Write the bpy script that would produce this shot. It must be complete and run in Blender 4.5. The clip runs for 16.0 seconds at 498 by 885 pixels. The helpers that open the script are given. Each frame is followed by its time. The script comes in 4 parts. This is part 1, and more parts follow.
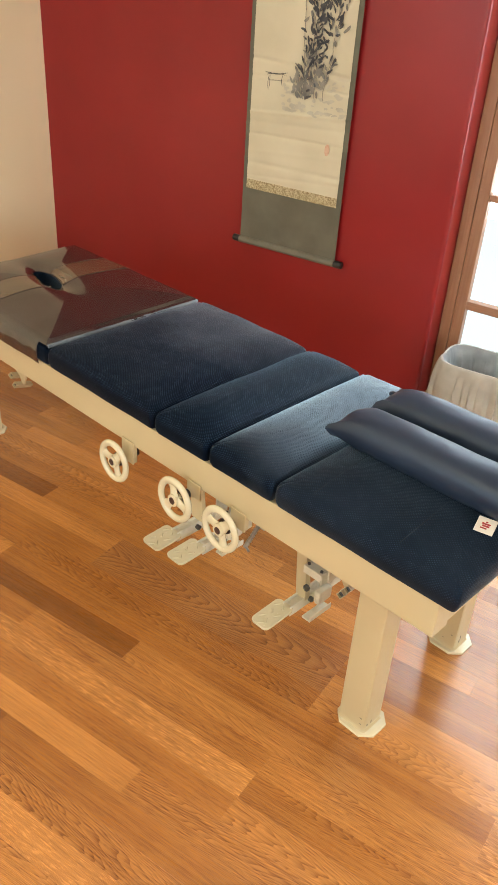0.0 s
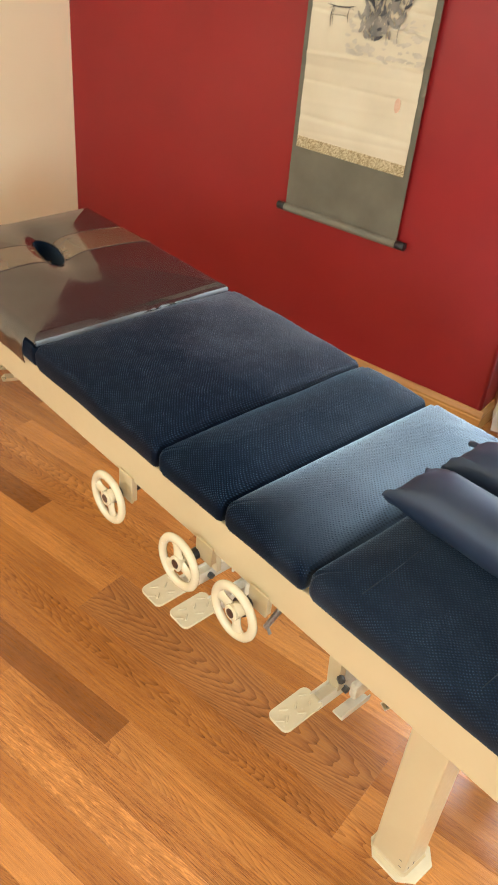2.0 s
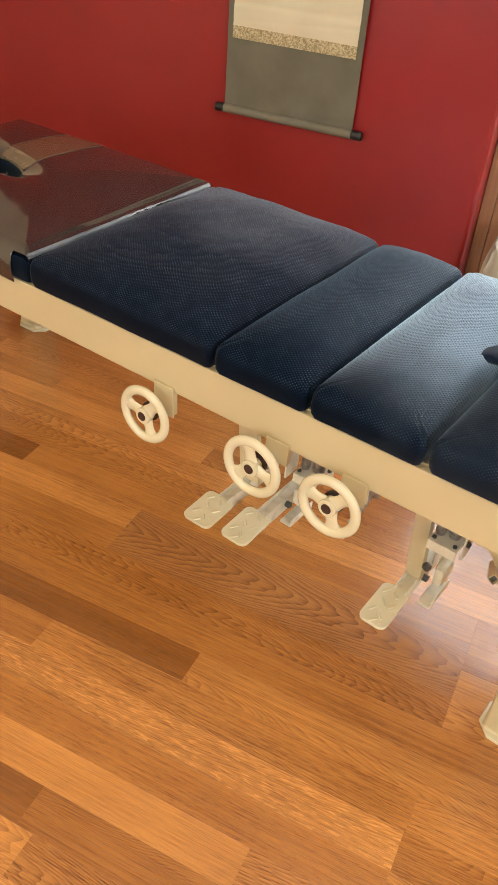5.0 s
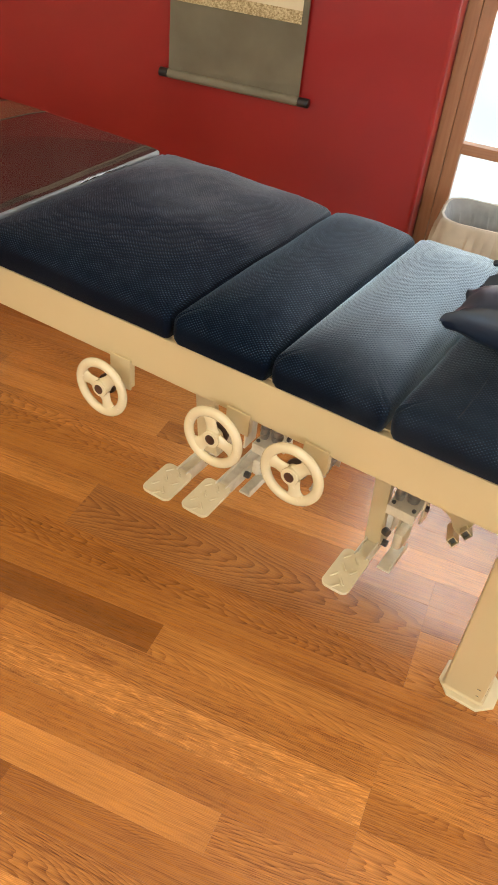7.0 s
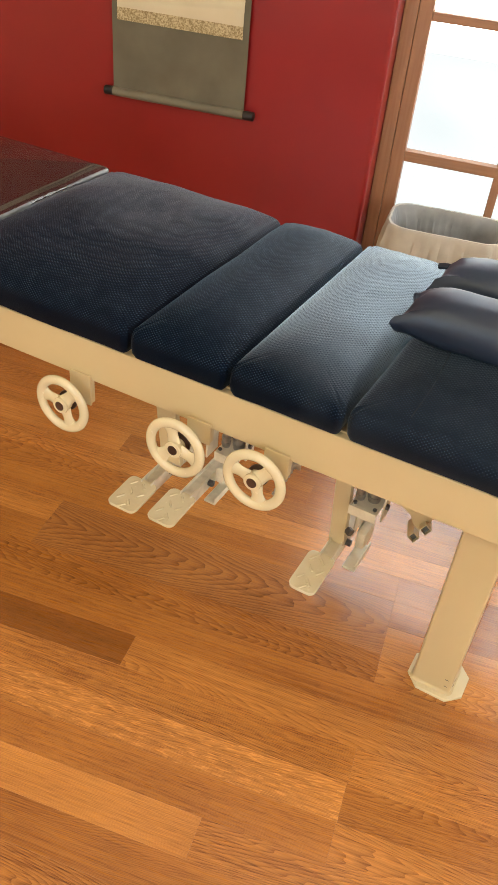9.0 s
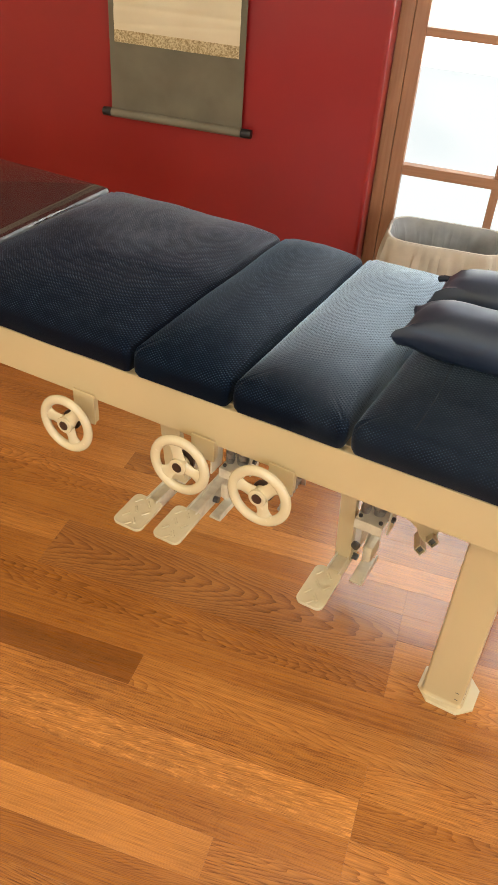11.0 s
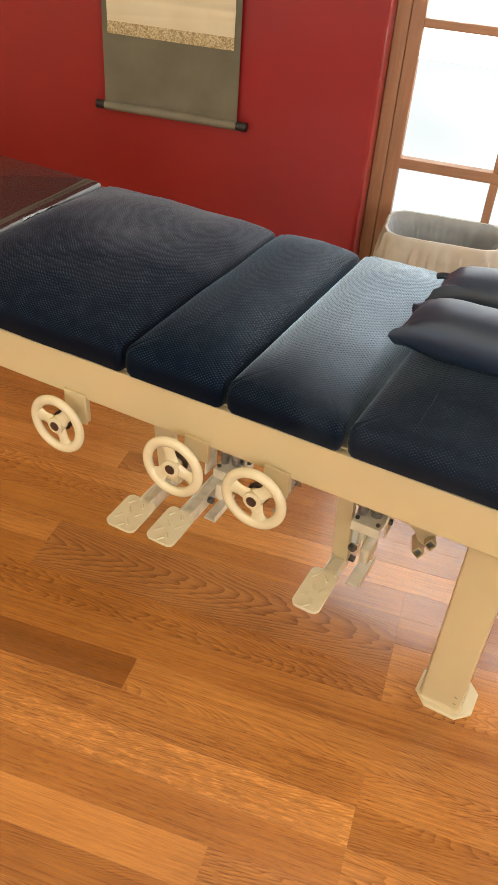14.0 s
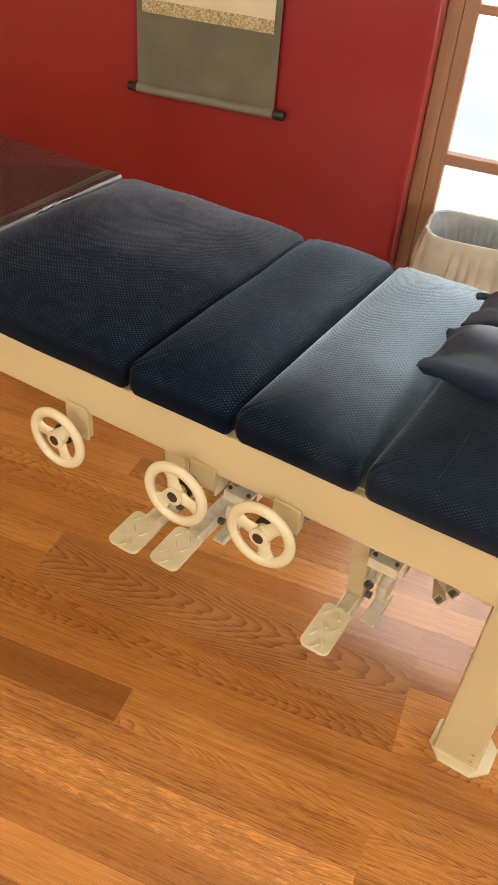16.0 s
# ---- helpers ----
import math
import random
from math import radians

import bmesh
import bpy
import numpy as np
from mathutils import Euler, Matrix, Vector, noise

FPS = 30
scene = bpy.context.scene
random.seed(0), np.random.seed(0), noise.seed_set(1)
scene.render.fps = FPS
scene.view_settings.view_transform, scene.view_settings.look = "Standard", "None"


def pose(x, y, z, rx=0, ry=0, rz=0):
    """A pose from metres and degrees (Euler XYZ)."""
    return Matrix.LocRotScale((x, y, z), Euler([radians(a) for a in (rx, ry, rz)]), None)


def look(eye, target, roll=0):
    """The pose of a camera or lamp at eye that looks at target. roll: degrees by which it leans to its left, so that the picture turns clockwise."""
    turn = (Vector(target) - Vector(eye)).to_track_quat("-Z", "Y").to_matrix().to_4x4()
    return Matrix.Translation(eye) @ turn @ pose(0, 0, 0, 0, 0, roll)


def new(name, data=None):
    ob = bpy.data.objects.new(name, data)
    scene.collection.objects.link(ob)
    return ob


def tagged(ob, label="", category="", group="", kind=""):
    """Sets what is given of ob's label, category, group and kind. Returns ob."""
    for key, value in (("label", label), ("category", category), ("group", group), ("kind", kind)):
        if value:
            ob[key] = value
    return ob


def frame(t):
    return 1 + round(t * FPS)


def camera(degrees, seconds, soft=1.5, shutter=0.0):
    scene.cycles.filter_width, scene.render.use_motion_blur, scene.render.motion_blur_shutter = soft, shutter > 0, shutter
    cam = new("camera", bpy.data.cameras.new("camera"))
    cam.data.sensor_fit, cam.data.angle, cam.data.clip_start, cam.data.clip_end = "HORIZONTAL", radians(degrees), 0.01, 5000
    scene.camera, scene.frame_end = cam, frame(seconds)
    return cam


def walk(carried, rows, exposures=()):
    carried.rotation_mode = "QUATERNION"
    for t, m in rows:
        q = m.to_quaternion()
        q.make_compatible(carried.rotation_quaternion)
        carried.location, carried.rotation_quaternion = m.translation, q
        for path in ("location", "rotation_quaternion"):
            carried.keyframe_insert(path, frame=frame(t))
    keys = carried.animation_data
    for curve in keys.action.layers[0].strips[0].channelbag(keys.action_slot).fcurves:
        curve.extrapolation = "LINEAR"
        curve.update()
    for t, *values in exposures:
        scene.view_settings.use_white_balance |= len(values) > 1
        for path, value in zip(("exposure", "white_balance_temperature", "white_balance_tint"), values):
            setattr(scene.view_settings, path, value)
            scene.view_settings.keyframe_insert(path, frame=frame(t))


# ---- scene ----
cam = camera(34.8, 16.0, shutter=0.55)
PATH = [
    (0, (-0.051, 0.239, 1.427), (-0.954, 1.673, 0.366), 3.9),
    (0.5, (-0.058, 0.286, 1.412), (-0.95, 1.708, 0.325), 4.4),
    (1, (-0.116, 0.394, 1.402), (-1.006, 1.792, 0.283), 4.7),
    (1.5, (-0.258, 0.53, 1.395), (-1.153, 1.91, 0.257), 5.6),
    (2, (-0.297, 0.604, 1.351), (-1.221, 1.938, 0.183), 5.9),
    (2.5, (-0.291, 0.616, 1.324), (-1.242, 1.907, 0.128), 6.2),
    (3, (-0.289, 0.616, 1.306), (-1.251, 1.894, 0.105), 6.7),
    (3.5, (-0.349, 0.603, 1.243), (-1.207, 1.947, 0.035), 7.1),
    (4, (-0.481, 0.549, 1.196), (-1.216, 1.967, -0.007), 6.4),
    (4.2, (-0.512, 0.521, 1.184), (-1.217, 1.948, -0.027), 5.6),
    (6.5, (-0.583, 0.463, 1.173), (-1.101, 1.922, -0.093), 6.8),
    (7, (-0.585, 0.468, 1.17), (-1.064, 1.928, -0.11), 6.8),
    (7.5, (-0.58, 0.462, 1.173), (-1.029, 1.931, -0.107), 6.8),
    (8, (-0.579, 0.458, 1.172), (-1.001, 1.937, -0.106), 6.6),
    (8.5, (-0.575, 0.448, 1.182), (-0.98, 1.943, -0.083), 6.4),
    (11, (-0.575, 0.449, 1.187), (-0.995, 1.972, -0.039), 4.5),
    (11.5, (-0.575, 0.446, 1.186), (-0.998, 1.974, -0.032), 4.4),
    (12, (-0.576, 0.446, 1.188), (-1.007, 1.974, -0.029), 4.3),
    (12.5, (-0.575, 0.446, 1.186), (-1.011, 1.976, -0.025), 4.2),
    (13, (-0.577, 0.45, 1.184), (-1.008, 1.978, -0.032), 4.3),
    (13.5, (-0.58, 0.456, 1.182), (-1.001, 1.978, -0.044), 4.3),
    (14, (-0.579, 0.477, 1.181), (-0.989, 1.993, -0.058), 4.6),
    (14.5, (-0.577, 0.53, 1.183), (-0.994, 2.037, -0.064), 5.0),
    (15, (-0.582, 0.578, 1.192), (-1.019, 2.075, -0.06), 5.4),
    (15.5, (-0.583, 0.597, 1.186), (-1.041, 2.072, -0.085), 5.5),
    (16, (-0.587, 0.604, 1.173), (-1.065, 2.063, -0.108), 5.4),
]
walk(cam, [(t, look(eye, target, roll)) for t, eye, target, roll in PATH],
     [(0, -0.08, 5950, 6), (1.5, 0.12, 5850, 7), (2.5, 0.24, 5700, 8), (3.6, 0.2, 5600, 10), (4.4, 0.05, 5950, 10),
      (6.5, -0.12, 6450, 10), (11, -0.2, 6650, 11), (16, -0.18, 6650, 11)])



# ---- world and lights ----
world = bpy.data.worlds.new("world")
scene.world = world
world.use_nodes = True
wn = world.node_tree
sky = wn.nodes.new("ShaderNodeTexSky")
sky.sky_type, sky.sun_disc = "NISHITA", False
sky.sun_elevation, sky.sun_rotation = radians(35), radians(20)
wn.links.new(sky.outputs[0], wn.nodes["Background"].inputs[0])
wn.nodes["Background"].inputs[1].default_value = 0.12


def area_lamp(name, eye, target, sx, sy, watts, colour):
    data = bpy.data.lights.new(name, "AREA")
    data.shape, data.size, data.size_y = "RECTANGLE", sx, sy
    data.energy, data.color = watts, colour
    ob = new(name, data)
    ob.matrix_world = look(eye, target)
    return ob


# daylight through the glazed doors, the unseen warm ceiling light, and two added fill lamps
area_lamp("door_daylight", (0.2, 3.0, 1.335), (0.2, 0.0, 0.75), 2.3, 1.43, 57, (1.0, 0.985, 0.97))
area_lamp("ceiling_lamp_light", (-1.2, -0.2, 2.36), (-1.2, -0.2, 0), 1.1, 0.5, 25, (1.0, 0.78, 0.48))
# added fill lamps behind the camera; no window is known there
area_lamp("back_fill_light", (-1.65, -2.335, 1.45), (-1.65, 2.0, 1.449), 1.7, 1.1, 40, (0.74, 0.86, 1.0))
area_lamp("side_fill_light", (2.335, -0.8, 1.45), (-2.0, -0.8, 1.449), 1.5, 1.1, 84, (0.97, 0.96, 0.95))


# ---- materials ----
def nodes_of(name):
    m = bpy.data.materials.new(name)
    m.use_nodes = True
    nt = m.node_tree
    return m, nt, nt.nodes["Principled BSDF"]


def node(nt, kind, **settings):
    n = nt.nodes.new(kind)
    for k, v in settings.items():
        if k == "op":
            n.operation = v
        elif k == "scale":
            n.inputs["Scale"].default_value = v
        elif k == "detail":
            n.inputs["Detail"].default_value = v
    return n


def coords(nt, scale=(1, 1, 1), rot=(0, 0, 0), space="Object"):
    tc = nt.nodes.new("ShaderNodeTexCoord")
    mp = nt.nodes.new("ShaderNodeMapping")
    mp.inputs["Scale"].default_value = scale
    mp.inputs["Rotation"].default_value = rot
    nt.links.new(tc.outputs[space], mp.inputs["Vector"])
    return mp.outputs[0]


def ramp(nt, fac, stops):
    r = nt.nodes.new("ShaderNodeValToRGB")
    r.color_ramp.elements[0].position, r.color_ramp.elements[0].color = stops[0][0], (*stops[0][1], 1)
    r.color_ramp.elements[1].position, r.color_ramp.elements[1].color = stops[-1][0], (*stops[-1][1], 1)
    for p, c in stops[1:-1]:
        e = r.color_ramp.elements.new(p)
        e.color = (*c, 1)
    nt.links.new(fac, r.inputs[0])
    return r.outputs[0]


def bump(nt, bsdf, height, strength, distance):
    b = nt.nodes.new("ShaderNodeBump")
    b.inputs["Strength"].default_value, b.inputs["Distance"].default_value = strength, distance
    nt.links.new(height, b.inputs["Height"])
    nt.links.new(b.outputs[0], bsdf.inputs["Normal"])
    return b


def math_node(nt, op, a, b=None):
    n = nt.nodes.new("ShaderNodeMath")
    n.operation = op
    for i, v in enumerate((a, b)):
        if v is None:
            continue
        if isinstance(v, (int, float)):
            n.inputs[i].default_value = v
        else:
            nt.links.new(v, n.inputs[i])
    return n.outputs[0]


def mottled(name, dark, light, rough, size=9.0, metallic=0.0, grain=160.0, relief=0.0006, coat=0.0, spread=(0.3, 0.7)):
    """A painted or moulded surface: slow mottling in the colour, fine grain in the relief."""
    m, nt, b = nodes_of(name)
    v = coords(nt)
    slow = node(nt, "ShaderNodeTexNoise", scale=size, detail=5)
    fine = node(nt, "ShaderNodeTexNoise", scale=grain, detail=3)
    nt.links.new(v, slow.inputs["Vector"])
    nt.links.new(v, fine.inputs["Vector"])
    nt.links.new(ramp(nt, slow.outputs[0], [(spread[0], dark), (spread[1], light)]), b.inputs["Base Color"])
    r = ramp(nt, fine.outputs[0], [(0.3, (rough * 0.85,) * 3), (0.7, (min(1, rough * 1.15),) * 3)])
    nt.links.new(r, b.inputs["Roughness"])
    b.inputs["Metallic"].default_value = metallic
    b.inputs["Coat Weight"].default_value = coat
    bump(nt, b, fine.outputs[0], 0.35, relief)
    return m


def wood(name, dark, light, rough, along=0, scale=1.0, random_tint=0.0, contrast=1.0, coat=0.0):
    """Grain that runs along one axis: rings pulled long, pores, and a slow tint."""
    m, nt, b = nodes_of(name)
    squeeze = [14.0 * scale] * 3
    squeeze[along] = 0.9 * scale
    v = coords(nt, tuple(squeeze))
    rand = nt.nodes.new("ShaderNodeNewGeometry").outputs["Random Per Island"] if random_tint else nt.nodes.new("ShaderNodeObjectInfo").outputs["Random"]
    shift = nt.nodes.new("ShaderNodeVectorMath")
    shift.operation = "ADD"
    far = math_node(nt, "MULTIPLY", rand, 57.0)
    nt.links.new(v, shift.inputs[0])
    nt.links.new(far, shift.inputs[1])
    v = shift.outputs[0]
    bend = node(nt, "ShaderNodeTexNoise", scale=1.1, detail=3)
    nt.links.new(v, bend.inputs["Vector"])
    rings = math_node(nt, "SINE", math_node(nt, "MULTIPLY", bend.outputs[0], 62.0))
    rings = math_node(nt, "MULTIPLY_ADD", rings, 0.5)
    rings.node.inputs[2].default_value = 0.5
    streak = [190.0 * scale] * 3
    streak[along] = 5.0 * scale
    v2 = coords(nt, tuple(streak))
    shift2 = nt.nodes.new("ShaderNodeVectorMath")
    shift2.operation = "ADD"
    nt.links.new(v2, shift2.inputs[0])
    nt.links.new(far, shift2.inputs[1])
    pores = node(nt, "ShaderNodeTexNoise", scale=1.0, detail=4)
    nt.links.new(shift2.outputs[0], pores.inputs["Vector"])
    slow = node(nt, "ShaderNodeTexNoise", scale=0.35, detail=2)
    nt.links.new(v, slow.inputs["Vector"])
    mix = math_node(nt, "MULTIPLY", rings, 0.22 * contrast)
    mix = math_node(nt, "ADD", mix, math_node(nt, "MULTIPLY", pores.outputs[0], 0.62 * contrast))
    mix = math_node(nt, "ADD", mix, math_node(nt, "MULTIPLY", slow.outputs[0], 0.35))
    mix = math_node(nt, "ADD", mix, math_node(nt, "MULTIPLY", math_node(nt, "SUBTRACT", rand, 0.5), random_tint))
    nt.links.new(ramp(nt, mix, [(0.25, dark), (0.85, light)]), b.inputs["Base Color"])
    nt.links.new(ramp(nt, pores.outputs[0], [(0.3, (rough * 1.25,) * 3), (0.7, (rough * 0.85,) * 3)]), b.inputs["Roughness"])
    b.inputs["Coat Weight"].default_value = coat
    b.inputs["Coat Roughness"].default_value = 0.25
    bump(nt, b, pores.outputs[0], 0.12, 0.0004)
    return m


def oak(name, dark, light, rough, contrast, heart=None, fleck=0.0):
    """Flat-sawn oak in a strip: nested arches of late wood, straight grain beside them, pores and a slow tint."""
    m, nt, b = nodes_of(name)
    tc = nt.nodes.new("ShaderNodeTexCoord")
    info = nt.nodes.new("ShaderNodeObjectInfo")
    rnd_out = info.outputs["Random"]
    sep = nt.nodes.new("ShaderNodeSeparateXYZ")
    nt.links.new(tc.outputs["Object"], sep.inputs[0])
    x, y = sep.outputs[0], sep.outputs[1]
    shift = math_node(nt, "MULTIPLY", rnd_out, 61.0)
    if heart is not None:
        shift.node.inputs[1].default_value = 0.0
        y = math_node(nt, "SUBTRACT", y, heart)

    def stretched(sx, sy, detail):
        c = nt.nodes.new("ShaderNodeCombineXYZ")
        nt.links.new(math_node(nt, "MULTIPLY", x, sx), c.inputs[0])
        nt.links.new(math_node(nt, "MULTIPLY", y, sy), c.inputs[1])
        nt.links.new(shift, c.inputs[2])
        n = node(nt, "ShaderNodeTexNoise", scale=1.0, detail=detail)
        nt.links.new(c.outputs[0], n.inputs["Vector"])
        return n.outputs[0]

    y0 = math_node(nt, "SUBTRACT", math_node(nt, "MULTIPLY", math_node(nt, "FRACT", math_node(nt, "MULTIPLY", rnd_out, 7.31)), 0.30), 0.115)
    dy = math_node(nt, "SUBTRACT", y, y0) if heart is None else y
    arch = math_node(nt, "ADD", math_node(nt, "MULTIPLY", math_node(nt, "MULTIPLY", dy, dy), 62.0 if heart is None else 70.0), x)
    arch = math_node(nt, "ADD", arch, math_node(nt, "MULTIPLY", stretched(3.0, 24.0, 2), 0.34 if heart is None else 0.16))
    arch = math_node(nt, "ADD", arch, math_node(nt, "MULTIPLY", stretched(26.0, 60.0, 2), 0.012 if heart is None else 0.006))
    ring = math_node(nt, "FRACT", math_node(nt, "MULTIPLY", arch, 32.0 if heart is None else 26.0))
    late = math_node(nt, "POWER", ring, 2.2)
    pores = stretched(26.0, 640.0, 4)
    fibre = stretched(2.6, 260.0, 4)
    pin = stretched(1.0, 120.0, 2)
    slow = stretched(2.2, 14.0, 2)
    blotch = stretched(5.0, 5.0, 2)
    dash = math_node(nt, "MULTIPLY", math_node(nt, "SUBTRACT", stretched(60.0, 380.0, 2), 0.53), 6.0)
    dash.node.use_clamp = True
    part_of = lambda k: math_node(nt, "FRACT", math_node(nt, "MULTIPLY", rnd_out, k))
    centred = lambda v: math_node(nt, "SUBTRACT", v, 0.5)
    mix = math_node(nt, "SUBTRACT", 0.575, math_node(nt, "MULTIPLY", late, (0.26 if heart is None else 0.38) * contrast))
    mix = math_node(nt, "ADD", mix, math_node(nt, "MULTIPLY", centred(fibre), 0.52 * contrast))
    mix = math_node(nt, "ADD", mix, math_node(nt, "MULTIPLY", centred(pin), 0.25 * contrast))
    mix = math_node(nt, "ADD", mix, math_node(nt, "MULTIPLY", centred(pores), 0.85 * contrast))
    mix = math_node(nt, "ADD", mix, math_node(nt, "MULTIPLY", centred(slow), 0.40))
    mix = math_node(nt, "ADD", mix, math_node(nt, "MULTIPLY", centred(blotch), 0.34))
    mix = math_node(nt, "ADD", mix, math_node(nt, "MULTIPLY", centred(rnd_out), 0.14))
    mix = math_node(nt, "SUBTRACT", mix, math_node(nt, "MULTIPLY", math_node(nt, "MULTIPLY", dash, part_of(13.7)), 0.15 * contrast))
    if fleck:
        # short pale rays, as in quarter-sawn oak
        pale = math_node(nt, "MULTIPLY", math_node(nt, "SUBTRACT", stretched(48.0, 300.0, 1), 0.54), 7.0)
        pale.node.use_clamp = True
        mix = math_node(nt, "ADD", mix, math_node(nt, "MULTIPLY", pale, fleck))
    nt.links.new(ramp(nt, mix, [(0.0, dark), (0.90, light)]), b.inputs["Base Color"])
    nt.links.new(ramp(nt, pores, [(0.3, (rough * 1.3,) * 3), (0.7, (rough * 0.9,) * 3)]), b.inputs["Roughness"])
    b.inputs["Specular IOR Level"].default_value = 0.25
    b.inputs["Coat Weight"].default_value = 0.85
    b.inputs["Coat Roughness"].default_value = 0.19
    bump(nt, b, pores, 0.10, 0.0004)
    return m


def velvet(name, brush_sheen, sheen, gloss, tint=(0.62, 0.83, 1.0)):
    """Navy velour with a staggered emboss of small dots; past the line (from, to) across the table raised pile and
    painted window sheen turn it paler.
    """
    m, nt, b = nodes_of(name)
    tc = nt.nodes.new("ShaderNodeTexCoord")
    crush = node(nt, "ShaderNodeTexNoise", scale=6.5, detail=4)
    nt.links.new(tc.outputs["Object"], crush.inputs["Vector"])
    pile = node(nt, "ShaderNodeTexNoise", scale=900.0, detail=2)
    nt.links.new(tc.outputs["Object"], pile.inputs["Vector"])
    weave = node(nt, "ShaderNodeTexNoise", scale=48.0, detail=2)
    nt.links.new(tc.outputs["Object"], weave.inputs["Vector"])
    sep = nt.nodes.new("ShaderNodeSeparateXYZ")
    nt.links.new(tc.outputs["Object"], sep.inputs[0])
    x, y, z = sep.outputs
    slip = math_node(nt, "MULTIPLY", math_node(nt, "SUBTRACT", weave.outputs[0], 0.5), 0.007)
    s = math_node(nt, "ADD", math_node(nt, "ADD", y, z), slip)
    k = 480.0
    a = math_node(nt, "SINE", math_node(nt, "MULTIPLY", math_node(nt, "ADD", x, s), k))
    c = math_node(nt, "SINE", math_node(nt, "MULTIPLY", math_node(nt, "SUBTRACT", x, s), k))
    dots = math_node(nt, "POWER", math_node(nt, "ABSOLUTE", math_node(nt, "MULTIPLY", a, c)), 2.6)
    uneven = math_node(nt, "MULTIPLY_ADD", weave.outputs[0], 1.6)
    uneven.node.inputs[2].default_value = 0.1
    dots = math_node(nt, "MULTIPLY", dots, uneven)
    welt = math_node(nt, "MULTIPLY", math_node(nt, "SUBTRACT", z, 0.528), 70.0)
    welt.node.use_clamp = True
    dots = math_node(nt, "MULTIPLY", dots, welt)
    # where the pile is raised and the window's sheen is painted in
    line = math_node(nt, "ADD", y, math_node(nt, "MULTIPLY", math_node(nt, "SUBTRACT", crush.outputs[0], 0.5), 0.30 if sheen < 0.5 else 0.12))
    up = math_node(nt, "DIVIDE", math_node(nt, "SUBTRACT", line, brush_sheen[0]), brush_sheen[1] - brush_sheen[0])
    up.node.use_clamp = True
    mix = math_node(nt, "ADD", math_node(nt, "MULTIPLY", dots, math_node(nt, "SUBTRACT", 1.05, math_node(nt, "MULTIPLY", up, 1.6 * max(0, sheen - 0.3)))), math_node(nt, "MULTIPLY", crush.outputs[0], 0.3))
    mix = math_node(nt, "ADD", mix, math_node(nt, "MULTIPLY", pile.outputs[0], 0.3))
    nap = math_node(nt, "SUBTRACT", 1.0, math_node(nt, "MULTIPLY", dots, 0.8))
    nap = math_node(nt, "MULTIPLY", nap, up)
    # sheen from the doors is put into the colour of the paler pile
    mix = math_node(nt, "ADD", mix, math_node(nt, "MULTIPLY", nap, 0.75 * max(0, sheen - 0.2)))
    mix = math_node(nt, "MULTIPLY", mix, 0.58)
    nt.links.new(ramp(nt, mix, [(0.14, (0.0011, 0.0027, 0.0075)), (0.55, (0.0085, 0.0185, 0.0390)), (1.0, (0.075, 0.110, 0.150))]), b.inputs["Base Color"])
    b.inputs["Roughness"].default_value = 0.6
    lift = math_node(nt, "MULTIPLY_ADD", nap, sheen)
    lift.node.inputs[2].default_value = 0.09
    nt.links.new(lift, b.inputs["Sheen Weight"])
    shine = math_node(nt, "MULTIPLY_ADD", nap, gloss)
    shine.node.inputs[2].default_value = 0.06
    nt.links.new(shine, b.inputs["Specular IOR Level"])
    b.inputs["Specular Tint"].default_value = (*tint, 1)
    b.inputs["Sheen Roughness"].default_value = 0.36
    b.inputs["Sheen Tint"].default_value = (*tint, 1)
    h = math_node(nt, "ADD", dots, math_node(nt, "MULTIPLY", pile.outputs[0], 0.4))
    bump(nt, b, h, 0.55, 0.0010)
    return m


def glossy_vinyl(name, dark, light, rough, wrinkle=0.004, ior=1.52):
    m, nt, b = nodes_of(name)
    v = coords(nt)
    slow = node(nt, "ShaderNodeTexNoise", scale=6.0, detail=3)
    fine = node(nt, "ShaderNodeTexNoise", scale=420.0, detail=2)
    nt.links.new(v, slow.inputs["Vector"])
    nt.links.new(v, fine.inputs["Vector"])
    nt.links.new(ramp(nt, slow.outputs[0], [(0.3, dark), (0.7, light)]), b.inputs["Base Color"])
    nt.links.new(ramp(nt, slow.outputs[0], [(0.3, (rough,) * 3), (0.7, (rough * 1.5,) * 3)]), b.inputs["Roughness"])
    b.inputs["IOR"].default_value = ior
    h = math_node(nt, "ADD", slow.outputs[0], math_node(nt, "MULTIPLY", fine.outputs[0], 0.0006))
    bump(nt, b, h, 0.25, wrinkle)
    return m


def glass():
    m, nt, b = nodes_of("window_glass")
    b.inputs["Base Color"].default_value = (0.93, 0.97, 0.96, 1)
    b.inputs["Transmission Weight"].default_value = 1.0
    b.inputs["Roughness"].default_value = 0.03
    b.inputs["IOR"].default_value = 1.1
    return m


def outside():
    """The bright, washed-out garden behind the doors: a plain glowing backdrop."""
    m, nt, b = nodes_of("bright_outside")
    v = coords(nt, (0.5, 0.5, 0.9))
    n = node(nt, "ShaderNodeTexNoise", scale=1.6, detail=2)
    nt.links.new(v, n.inputs["Vector"])
    e = nt.nodes.new("ShaderNodeEmission")
    nt.links.new(ramp(nt, n.outputs[0], [(0.34, (0.72, 0.79, 0.83)), (0.54, (0.97, 0.99, 1.0))]), e.inputs[0])
    e.inputs[1].default_value = 1.25
    nt.links.new(e.outputs[0], nt.nodes["Material Output"].inputs[0])
    return m


